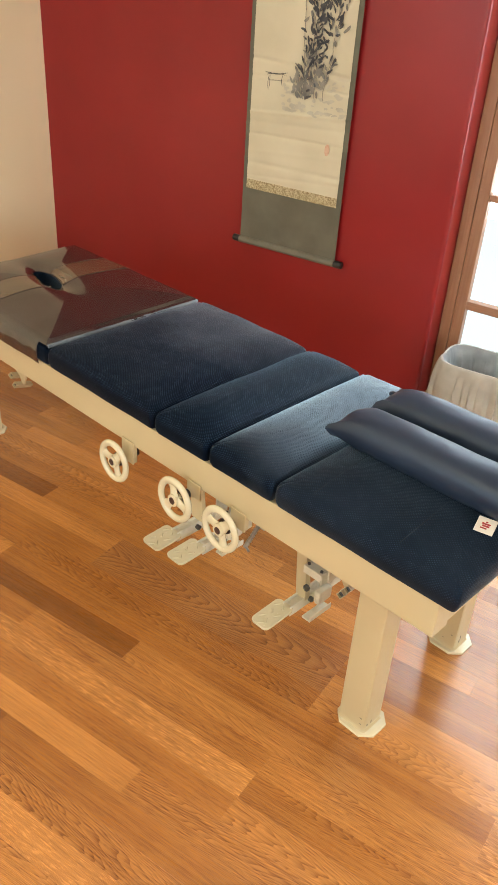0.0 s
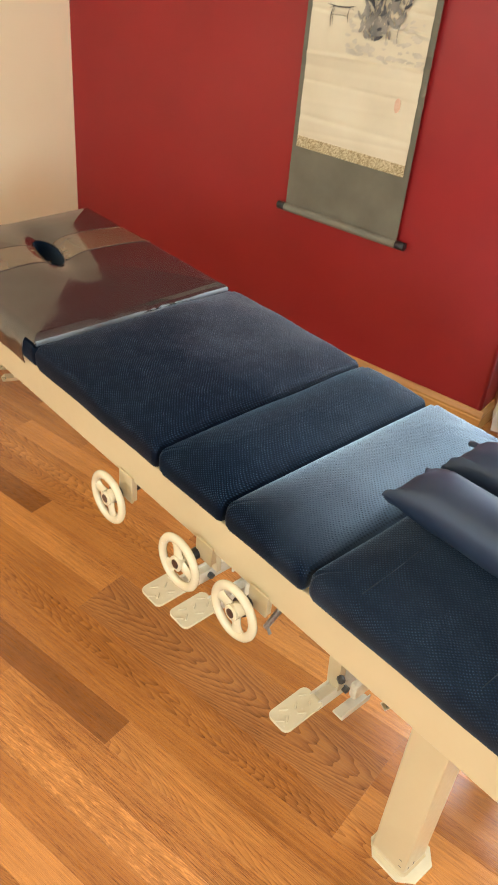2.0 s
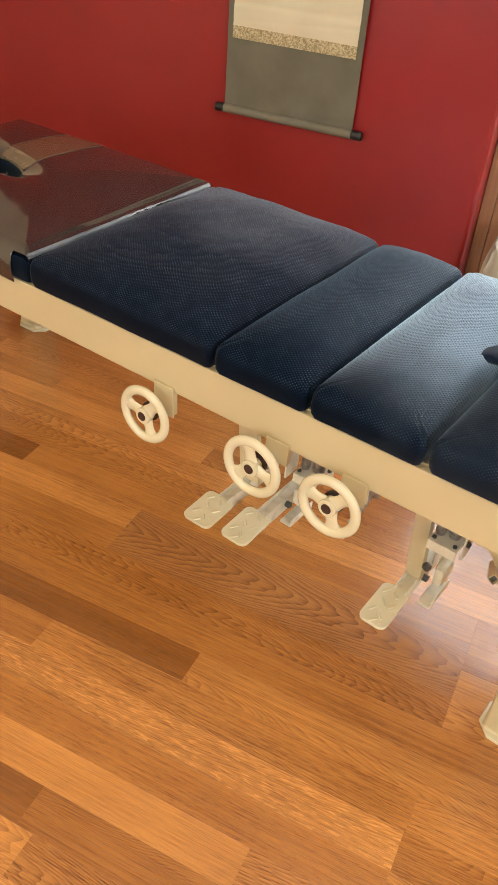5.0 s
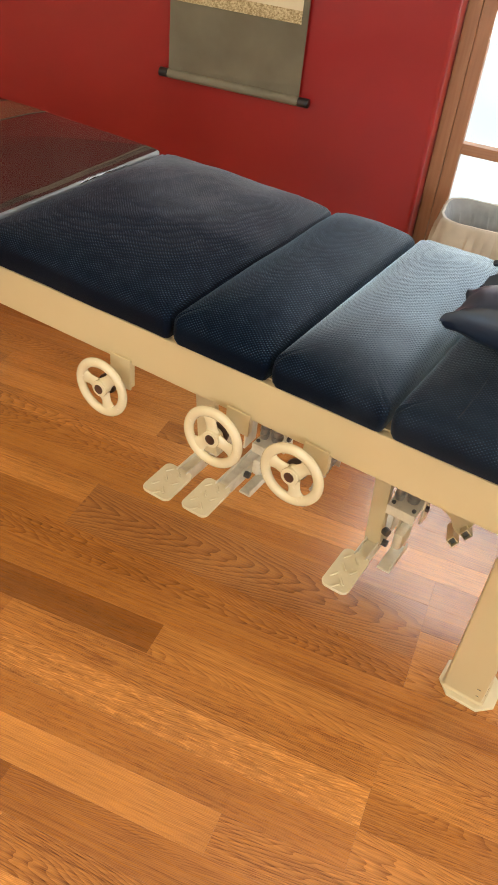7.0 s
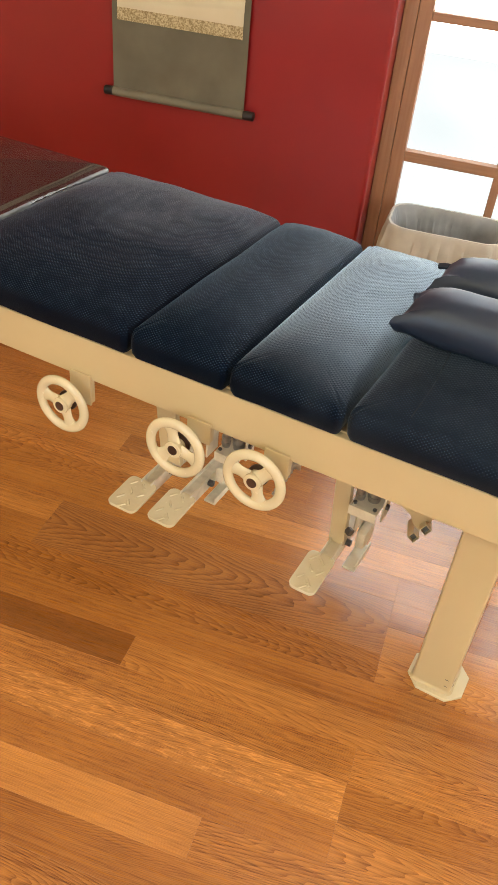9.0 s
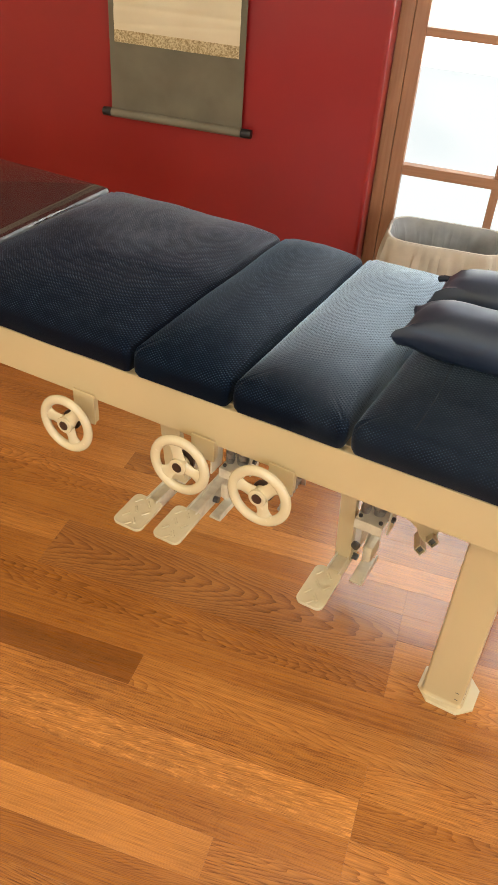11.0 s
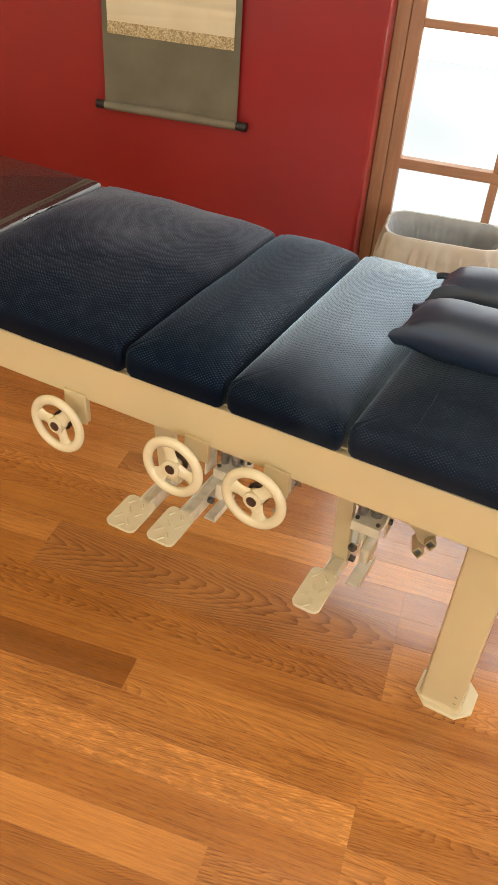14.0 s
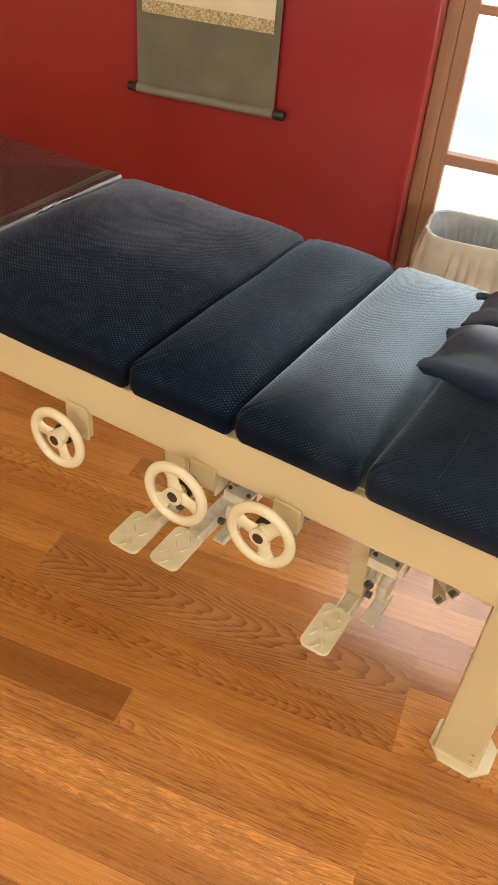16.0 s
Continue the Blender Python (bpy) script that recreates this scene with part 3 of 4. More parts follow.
rnd = random.Random(21)
wash, dark, pale = [], [], []
for k in range(70):
    t = rnd.random()
    pale.append((-1.56 + 0.24 * rnd.random(), 0.965 + 0.10 * rnd.random() ** 2, rnd.uniform(0.008, 0.03), rnd.uniform(0.005, 0.014), rnd.uniform(-20, 30)))
for k in range(90):
    z = 1.0 + 0.52 * rnd.random()
    spread = 0.016 + 0.075 * math.sin(min(1, (z - 0.98) / 0.45) * 2.2)
    x = -1.425 + (z - 1.0) * 0.03 + max(-0.8, min(0.9, rnd.gauss(0, 0.45))) * spread
    wash.append((x, z, rnd.uniform(0.014, 0.036), rnd.uniform(0.006, 0.013), rnd.choice((70, 110, 60, 125, 90)) + rnd.uniform(-25, 25)))
for k in range(45):
    wash.append((-1.515 + 0.075 * rnd.random(), 1.0 + 0.075 * rnd.random(), rnd.uniform(0.012, 0.03), rnd.uniform(0.006, 0.013), rnd.uniform(40, 130)))
for stem, top, lean, low, wide in ((-1.452, 1.56, 0.015, 1.10, 0.034), (-1.392, 1.52, 0.045, 1.08, 0.040), (-1.425, 1.50, -0.01, 1.02, 0.030), (-1.470, 1.16, -0.02, 1.00, 0.030)):
    for k in range(95 if top > 1.3 else 34):
        z = low + (top - low) * rnd.random()
        side = rnd.choice((-1, 1))
        clump = 0.55 + 0.6 * abs(math.sin(23 * z + 9 * stem))
        x = stem + lean * (z - 1.09) / 0.4 + side * rnd.uniform(0.0, wide) * clump * (0.7 + 0.9 * max(0, z - 1.15))
        (dark if z > 1.12 or rnd.random() < 0.35 else wash).append((x, z, rnd.uniform(0.012, 0.030), rnd.uniform(0.0045, 0.0095), 90 - side * rnd.uniform(5, 70)))
    for k in range(7):
        wash.append((stem + lean * k / 8 + rnd.uniform(-0.002, 0.002), 1.01 + k * 0.05, 0.055, 0.003, 90 - 8 * lean / 0.05))
tagged(part("ink_wash", strokes(pale, -0.0270, 1), PALE, scroll, "pale grey ink ground"), kind="stuff")
tagged(part("ink_wash", strokes(wash, -0.0274, 2), WASH, scroll, "grey ink trees"), kind="stuff")
tagged(part("ink_leaves", strokes(dark, -0.0280, 3), INK, scroll, "dense black ink leaves"), kind="stuff")
gate = [(-1.622, 1.072, 0.088, 0.004, 3), (-1.616, 1.063, 0.078, 0.002, 3), (-1.606, 1.018, 0.046, 0.0028, 88), (-1.600, 1.025, 0.040, 0.0018, 89), (-1.552, 1.034, 0.034, 0.0025, 90), (-1.604, 1.048, 0.052, 0.002, 2)]
tagged(part("ink_gate", strokes(gate, -0.0274, 4), INK, scroll, "small ink gate"), kind="stuff")
bm = bmesh.new()
add_loft(bm, [[(-1.361 + 0.0085 * math.cos(a), -y, 0.861 + 0.019 * math.sin(a)) for a in (2 * math.pi * k / 14 for k in range(14))] for y in (0.0222, 0.0266)])
part("seal_stamp", bm, SEAL, scroll, "faded red seal stamp")


# ---- treatment table ----
ANGLE = -10.9
TABLE = pose(-0.4855, 1.3455, 0, 0, 0, ANGLE) @ Matrix.Diagonal((0.973, 0.973, 0.99, 1))
SLOPE = 0.016
table = thing("treatment_table", "cream steel treatment table with segmented navy velour cushions", "treatment table", TABLE)


def deck(bm):
    """The deck falls a little towards the head."""
    for v in bm.verts:
        v.co.z += SLOPE * v.co.x
    return bm


Q0, Q1 = -0.037, 0.475
RB, RT = 0.419, 0.499
END, HEAD = 0.203, -1.70
for name, a, b in (("side_rail", Q0, Q0 + 0.05), ("side_rail", Q1 - 0.05, Q1)):
    part(name, deck(box(HEAD, END, a, b, RB, RT, 0.004)), ENAMEL, table, "cream enamelled steel side rail")
part("cross_member", deck(box(END - 0.06, END - 0.004, Q0 + 0.0505, Q1 - 0.0505, RB + 0.004, RT - 0.004, 0.003)), ENAMEL, table)
part("cross_member", deck(box(HEAD + 0.01, HEAD + 0.06, Q0 + 0.0505, Q1 - 0.0505, RB + 0.004, RT - 0.004, 0.003)), ENAMEL, table)
for x in (-0.60, -0.215):
    part("cross_member", deck(box(x, x + 0.04, Q0 + 0.0505, Q1 - 0.0505, RB + 0.01, RB + 0.05, 0.003)), ENAMEL, table)
part("deck_plate", deck(box(HEAD + 0.02, END - 0.005, Q0 + 0.012, Q1 - 0.012, RT + 0.0005, RT + 0.004)), ENAMEL, table)


def leg(x, y):
    """A square tube on an eight-sided foot plate with a weld fillet."""
    top = RB + SLOPE * (x + 0.036) - 0.0005
    ob = part("leg", box(x, x + 0.073, y, y + 0.064, 0.0058, top, 0.007), ENAMEL, table, "cream enamelled square leg")
    bm = bmesh.new()
    x0, x1, y0, y1, c = x - 0.009, x + 0.094, y - 0.0135, y + 0.080, 0.024
    outline = [(x0 + c, y0), (x1 - c, y0), (x1, y0 + c), (x1, y1 - c), (x1 - c, y1), (x0 + c, y1), (x0, y1 - c), (x0, y0 + c)]
    mx, my = (x0 + x1) / 2, (y0 + y1) / 2
    ring = lambda f, z: [(mx + (px - mx) * f, my + (py - my) * f, z) for px, py in outline]
    add_loft(bm, [ring(1, 0), ring(1, 0.0042), ring(0.982, 0.0055)])
    part("foot_plate", bm, IVORY, ob, "ivory eight-sided steel foot plate")
    bm = bmesh.new()
    add_loft(bm, [rounded_rect(x - 0.003 + k, x + 0.076 - k, y - 0.003 + k, y + 0.067 - k, 0.008, z, 3, 1) for k, z in ((0, 0.0056), (0.0015, 0.0075), (0.0029, 0.012))], cap=(False, False))
    part("weld", bm, ENAMEL, ob)
    r = random.Random(int(1000 * (x + 3 * y)))
    for _ in range(3):
        px, pz = x + r.uniform(0.008, 0.060), r.uniform(0.02, 0.07)
        part("paint_chip", box(px, px + r.uniform(0.0015, 0.007), y - 0.0004, y + 0.001, pz, pz + r.uniform(0.0008, 0.002)), BOLT, ob, "dark scuff in the paint")
    for _ in range(2):
        py, pz = y + r.uniform(0.008, 0.03), r.uniform(0.02, 0.03)
        part("paint_chip", box(x + 0.0725, x + 0.0734, py, py + 0.003, pz, pz + r.uniform(0.004, 0.014)), BOLT, ob, "dark scuff in the paint")


for lx in (0.0045, -1.622):
    for ly in (0.001, 0.362):
        leg(lx, ly + 0.015)

PROFILE = [(0.012, 0.0), (0.003, 0.004), (-0.003, 0.016), (-0.005, 0.030), (-0.002, 0.044), (0.004, 0.052), (0.012, 0.058), (0.024, 0.064), (0.042, 0.070), (0.065, 0.0745), (0.10, 0.078)]
CUSHION_Z = RT + 0.0045


def crown(inset, deep=0.25):
    """Height of the top at a distance from the edge; level in the middle."""
    if inset <= 0.024:
        for (a, za), (b, zb) in zip(PROFILE[4:], PROFILE[5:]):
            if inset <= b:
                return za + (zb - za) * max(0, inset - a) / (b - a)
    f = min(1, (inset - 0.024) / (deep - 0.024))
    return 0.064 + min(0.018, 0.17 * (deep - 0.024)) * (1 - (1 - f) ** 2)


def puff(x, y, x0, x1, y0, y1):
    """Height of a stuffed top: a seam at the border, a soft shoulder, level in the middle."""
    h = 0.0515
    edge, dome = 1.0, 1.0
    for d, half in ((min(x - x0, x1 - x), (x1 - x0) / 2), (min(y - y0, y1 - y), (y1 - y0) / 2)):
        d = max(0.0, d)
        edge *= 1 - math.exp(-d / 0.006)
        dome *= 1 - (1 - min(1.0, d / min(0.125, half))) ** 2.2
    return h + 0.0085 * edge + 0.0215 * dome


def cushion_mesh(x0, x1, y0, y1, seed, corner=0.011, top=True):
    bm = bmesh.new()
    deep = min(x1 - x0, y1 - y0) / 2 - 0.0015
    sides = [(0.010, 0.0), (0.002, 0.004), (-0.002, 0.015), (-0.0035, 0.030), (-0.003, 0.044), (0.0, 0.0515)]
    tops = [f for f in (0.002, 0.0045, 0.008, 0.012, 0.017, 0.024, 0.032, 0.042, 0.054, 0.068, 0.084, 0.10, 0.125, 0.15, 0.18, 0.215) if f < deep - 0.004] + [deep]
    rings = []
    for inset, h in sides + [(f, None) for f in tops]:
        ring = rounded_rect(x0 + inset, x1 - inset, y0 + inset, y1 - inset, max(corner - inset * 0.5, 0.005), CUSHION_Z + (h or 0), 6, 20)
        for v in ring:
            if h is None:
                v.z = CUSHION_Z + puff(v.x, v.y, x0, x1, y0, y1)
            up = min(1, (v.z - CUSHION_Z) / 0.03)
            n = noise.noise(v * 9.0 + Vector((seed, 0, 0)))
            m = noise.noise(v * 34.0 + Vector((0, seed, 0)))
            # the cloth is gathered at the four upright corner seams
            dx, dy = min(v.x - x0, x1 - v.x), min(v.y - y0, y1 - v.y)
            tuck = math.exp(-((dx - dy) / 0.006) ** 2) * math.exp(-max(0, dx + dy) / 0.03)
            v.z += (0.0030 * n + 0.0012 * m) * up - 0.007 * tuck * up
            v.y += 0.0018 * n
            v.x += 0.0010 * m * up
        rings.append(ring)
    if not top:
        rings = rings[:13]
        for ring in rings[6:]:
            for v in ring:
                v.z -= 0.009
    add_loft(bm, rings, cap=(True, False))
    if top:
        # close the narrow last ring with cross strips
        bm.verts.ensure_lookup_table()
        n = len(rings[-1])
        last = [bm.verts[len(bm.verts) - n + k] for k in range(n)]
        mid = 42
        for k in range(n // 2):
            quad = [last[(mid - k) % n], last[(mid + k) % n], last[(mid + k + 1) % n], last[(mid - k - 1) % n]]
            bm.faces.new([v for m, v in enumerate(quad) if v not in quad[:m]])
    return bm


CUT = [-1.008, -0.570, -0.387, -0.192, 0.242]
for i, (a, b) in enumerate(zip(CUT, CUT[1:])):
    c = part("cushion", deck(cushion_mesh(a + 0.006, b - 0.006, -0.048, 0.486, 3.7 * i)), (BRUSHED, VELVET, SHEENVELVET, FOOTVELVET)[i], table, ("navy dotted velour cushion", "navy dotted velour cushion", "navy velour cushion with raised pile and painted window sheen", "navy dotted velour cushion with worn creases")[i])
    if i == 3:
        for sx in (-0.106, 0.097):
            bm, rows = bmesh.new(), []
            for k in range(25):
                y = -0.028 + 0.40 * k / 24
                z = CUSHION_Z + puff(sx, y, a + 0.006, b - 0.006, -0.048, 0.486) + 0.0002 + 0.0030 * noise.noise(Vector((sx, y, CUSHION_Z + 0.08)) * 9.0 + Vector((3.7 * i, 0, 0)))
                rows.append((sx + 0.004 * math.sin(k * 0.4), y, z))
            add_tube(bm, rows, 0.0008, 5)
            part("crease", deck(bm), CREASE, c, "pale worn crease in the velour")

# head section: velour body under a brown clear vinyl cover, with a face opening
HX0, HX1, HY0, HY1 = -1.655, -1.010, -0.046, 0.484
HOLE = (-1.405, 0.212, 0.090, 0.026)
body = part("head_cushion", deck(cushion_mesh(HX0 + 0.012, HX1, HY0 + 0.0015, HY1 - 0.002, 31.0, top=False)), VELVET, table, "navy velour head cushion")


def hole_at(x, y):
    ca, sa = math.cos(radians(-10)), math.sin(radians(-10))
    dx, dy = x - HOLE[0], y - HOLE[1]
    return math.hypot((dx * ca + dy * sa) / HOLE[2], (-dx * sa + dy * ca) / HOLE[3])


def round_rim(bm, f):
    """Draws the stepped rim of the opening onto its oval."""
    for v in bm.verts:
        r = hole_at(v.co.x, v.co.y)
        if v.is_boundary and 0.5 < r < 1.45:
            v.co.x = HOLE[0] + (v.co.x - HOLE[0]) * f / r
            v.co.y = HOLE[1] + (v.co.y - HOLE[1]) * f / r


def cover_mesh():
    bm = bmesh.new()
    nx, ny = 200, 170
    x0, x1, y0, y1 = HX0, HX1 + 0.001, HY0 - 0.004, HY1 + 0.004
    grid = []
    for i in range(nx + 1):
        row = []
        for j in range(ny + 1):
            u, v = i / nx, j / ny
            side = 0.055
            # the sheet runs down the two long sides and over the head end
            s = v * (y1 - y0 + 2 * side) - side
            y = y0 + min(max(s, 0), y1 - y0)
            x = x0 + u * (x1 - x0)
            inset = min(y - y0, y1 - y, x - x0 + 0.001, x1 - x + 0.003)
            h = crown(max(0, inset)) + 0.0055
            down = max(0, -s, s - (y1 - y0))
            z = CUSHION_Z + h - down
            r = hole_at(x, y)
            z -= 0.020 * math.exp(-max(0, r - 1) * 1.1) if down == 0 else 0
            p = Vector((x, y, z))
            z += 0.0022 * noise.noise(p * 8 + Vector((5, 0, 0))) + 0.0003 * noise.noise(p * 22)
            if down > 0:
                y += (0.004 if v > 0.5 else -0.004) * math.sin(min(1, down / side) * math.pi) + 0.002 * noise.noise(p * 26)
            row.append(bm.verts.new((x, y, z)))
        grid.append(row)
    for i in range(nx):
        for j in range(ny):
            vs = (grid[i][j], grid[i + 1][j], grid[i + 1][j + 1], grid[i][j + 1])
            mid = sum((v.co for v in vs), Vector()) / 4
            skirt = min(j, ny - 1 - j) / ny * (y1 - y0 + 0.11) < 0.060
            if hole_at(mid.x, mid.y) < 1.0 or (skirt and i > nx * 0.935):
                continue
            bm.faces.new(vs)
    bmesh.ops.delete(bm, geom=[v for v in bm.verts if not v.link_faces], context="VERTS")
    round_rim(bm, 1.0)
    return bm


cover = part("vinyl_cover", deck(cover_mesh()), HEADVINYL, body, "glossy brown clear vinyl cover")


def cover_top(x, y):
    z = CUSHION_Z + crown(max(0, min(y - HY0 + 0.004, HY1 + 0.004 - y, x - HX0 + 0.001))) + 0.0055
    z -= 0.020 * math.exp(-max(0, hole_at(x, y) - 1) * 1.1)
    p = Vector((x, y, z))
    return z + 0.0022 * noise.noise(p * 8 + Vector((5, 0, 0))) + 0.0003 * noise.noise(p * 22)


# a second, lighter layer of vinyl runs across at the face opening
bm, rows = bmesh.new(), []
for k in range(91):
    y = HY0 + 0.004 + (HY1 - HY0 - 0.008) * k / 90
    sway = 0.012 * math.sin(math.pi * k / 90)
    rows.append([bm.verts.new((-1.455 + 0.12 * m / 30 + sway, y, cover_top(-1.455 + 0.12 * m / 30 + sway, y) + 0.0007)) for m in range(31)])
for k in range(90):
    for m in range(30):
        quad = (rows[k][m], rows[k][m + 1], rows[k + 1][m + 1], rows[k + 1][m])
        if all(hole_at(v.co.x, v.co.y) > 1.08 for v in quad):
            bm.faces.new(quad)
bmesh.ops.delete(bm, geom=[v for v in bm.verts if not v.link_faces], context="VERTS")
round_rim(bm, 1.06)
band = part("cover_band", deck(bm), BANDVINYL, body, "lighter band of vinyl across the cover")
mod = band.modifiers.new("thickness", "SOLIDIFY")
mod.thickness, mod.offset = 0.0004, -1
mod = cover.modifiers.new("thickness", "SOLIDIFY")
mod.thickness, mod.offset = 0.0015, -1
part("head_panel", deck(box(HX0 - 0.002, HX0 + 0.004, HY0, HY1, CUSHION_Z, CUSHION_Z + 0.046, 0.002)), HEADVINYL, body)
for bx in (-1.335, -1.455):
    bm = bmesh.new()
    pts = []
    for k in range(41):
        y = HY0 + 0.012 + (HY1 - HY0 - 0.024) * k / 40
        x = bx + 0.012 * math.sin(math.pi * k / 40)
        r = hole_at(x, y)
        z = CUSHION_Z + crown(min(y - HY0 + 0.004, HY1 + 0.004 - y)) + 0.0057 - 0.020 * math.exp(-max(0, r - 1) * 1.1)
        p = Vector((x, y, z))
        if r > 1.15:
            pts.append((x, y, z + 0.0022 * noise.noise(p * 8 + Vector((5, 0, 0))) + 0.0004))
        elif len(pts) > 2:
            add_tube(bm, pts, 0.0007, 5)
            pts = []
    if len(pts) > 2:
        add_tube(bm, pts, 0.0007, 5)
    part("cover_seam", deck(bm), SEAMVINYL, body, "welded seam of the vinyl cover")
bm = bmesh.new()
rings = []
for k, (f, h) in enumerate(((1.08, 0.064), (1.0, 0.052), (0.97, 0.03), (0.93, -0.01), (0.9, -0.04), (0.5, -0.05))):
    ca, sa = math.cos(radians(-10)), math.sin(radians(-10))
    rings.append([(HOLE[0] + HOLE[2] * f * math.cos(a) * ca - HOLE[3] * f * math.sin(a) * sa, HOLE[1] + HOLE[2] * f * math.cos(a) * sa + HOLE[3] * f * math.sin(a) * ca, CUSHION_Z + h + 0.002 * math.sin(5 * a)) for a in (2 * math.pi * i / 28 for i in range(28))])
add_loft(bm, rings, cap=(False, True))
part("face_opening", deck(bm), VELVET, body, "dark velour-lined face opening")
bm = bmesh.new()
add_tube(bm, [(x, y, cover_top(x, y) + 0.0004) for x, y in ((HOLE[0] - 0.006 - 0.010 * k / 8 + 0.002 * math.sin(k), HOLE[1] + 0.034 + 0.040 * k / 8) for k in range(9))], 0.0009, 6)
part("cover_crease", deck(bm), BLACK, body, "dark pinched crease in the vinyl behind the opening")
edge_bead, rows = bmesh.new(), []
for k in range(41):
    y = HY0 + 0.006 + (HY1 - HY0 - 0.012) * k / 40
    side = min(y - HY0, HY1 - y)
    rows.append([(HX1 + d, y, CUSHION_Z + crown(min(side, i)) + h + 0.0012 * noise.noise(Vector((y * 40, d, 2)))) for d, i, h in ((-0.0035, 0.006, 0.0066), (-0.002, 0.004, 0.0074), (-0.0002, 0.003, 0.0072), (0.0012, 0.003, 0.005), (0.0018, 0.002, 0.002), (-0.003, 0.002, 0.0005))])
add_loft(edge_bead, rows)
CLEAR = glossy_vinyl("clear_vinyl_edge", (0.07, 0.08, 0.09), (0.20, 0.22, 0.24), 0.14, 0.006)
part("cover_edge", deck(edge_bead), CLEAR, body, "shiny folded clear edge of the cover")


# hand wheels on brackets below the near rail
def handwheel(x, y, z, turn):
    """A three-spoked ivory wheel whose axle runs across the table."""
    hub = part("handwheel", cylinder((x, y - 0.004, z), (x, y + 0.016, z), 0.0155, 28, 0.0135, 0.002), IVORY, table, "ivory three-spoked hand wheel")
    bm = bmesh.new()
    R, n = 0.0475, 44
    rings = []
    for k in range(n):
        a = 2 * math.pi * k / n
        rings.append([Vector((x + (R + 0.0088 * math.cos(b)) * math.cos(a), y + 0.004 + 0.0072 * math.sin(b), z + (R + 0.0088 * math.cos(b)) * math.sin(a))) for b in (2 * math.pi * i / 12 for i in range(12))])
    add_loft(bm, rings + [rings[0]], cap=(False, False))
    bmesh.ops.remove_doubles(bm, verts=bm.verts[:], dist=1e-6)
    part("rim", bm, IVORY, hub)
    for s in range(3):
        a = radians(turn + 120 * s)
        ca, sa = math.cos(a), math.sin(a)
        bm, rings = bmesh.new(), []
        for r, w, t in ((0.010, 0.0135, 0.006), (0.018, 0.0115, 0.0055), (0.027, 0.0105, 0.005), (0.034, 0.0125, 0.005), (0.040, 0.0185, 0.0055), (0.0455, 0.025, 0.0055)):
            rings.append([Vector((x + r * ca - w * math.cos(b) * sa, y + 0.006 + t * math.sin(b), z + r * sa + w * math.cos(b) * ca)) for b in (2 * math.pi * i / 12 for i in range(12))])
        add_loft(bm, rings)
        part("spoke", bm, IVORY, hub)
    part("hub_cap", cylinder((x, y - 0.0052, z), (x, y - 0.003, z), 0.0088, 24, bevel=0.0006), BROWNCAP, hub, "dark brown hub cap")
    part("collar", cylinder((x, y + 0.0165, z), (x, y + 0.024, z), 0.0185, 24, bevel=0.002), BROWNCAP, hub, "dark locking collar behind the wheel")
    part("axle", cylinder((x, y + 0.016, z), (x, y + 0.075, z), 0.011, 18), BLACK, hub, "black threaded axle")
    return hub


def bracket(x0, x1, z0):
    top = RB + SLOPE * x0
    bm = bmesh.new()
    add_box(bm, x0, x1, 0.0, 0.005, z0, top + 0.012, 0.0018)
    add_box(bm, x1 - 0.003, x1, 0.0045, 0.013, z0 + 0.004, top + 0.004, 0.001)
    bmesh.ops.translate(bm, vec=(0, Q0 - 0.0055, 0), verts=bm.verts[:])
    return part("bracket", bm, ENAMEL, table, "cream steel bracket for a hand wheel")


for hx, hy, hz, turn in ((-0.698, -0.074, 0.362, 170), (-0.454, -0.086, 0.386, 225), (-0.310, -0.080, 0.3845, 167)):
    handwheel(hx, hy, hz, turn)
    bracket(hx - 0.004, hx + 0.041, hz - 0.004)


# pedals, levers and lift gear below the deck
def hex_bolt(name, at, axis, r, h, parent):
    a = Vector(at)
    return part(name, cylinder(a, a + Vector(axis) * h, r, 6, bevel=0.0008), BOLT, parent, "dark hexagonal bolt")


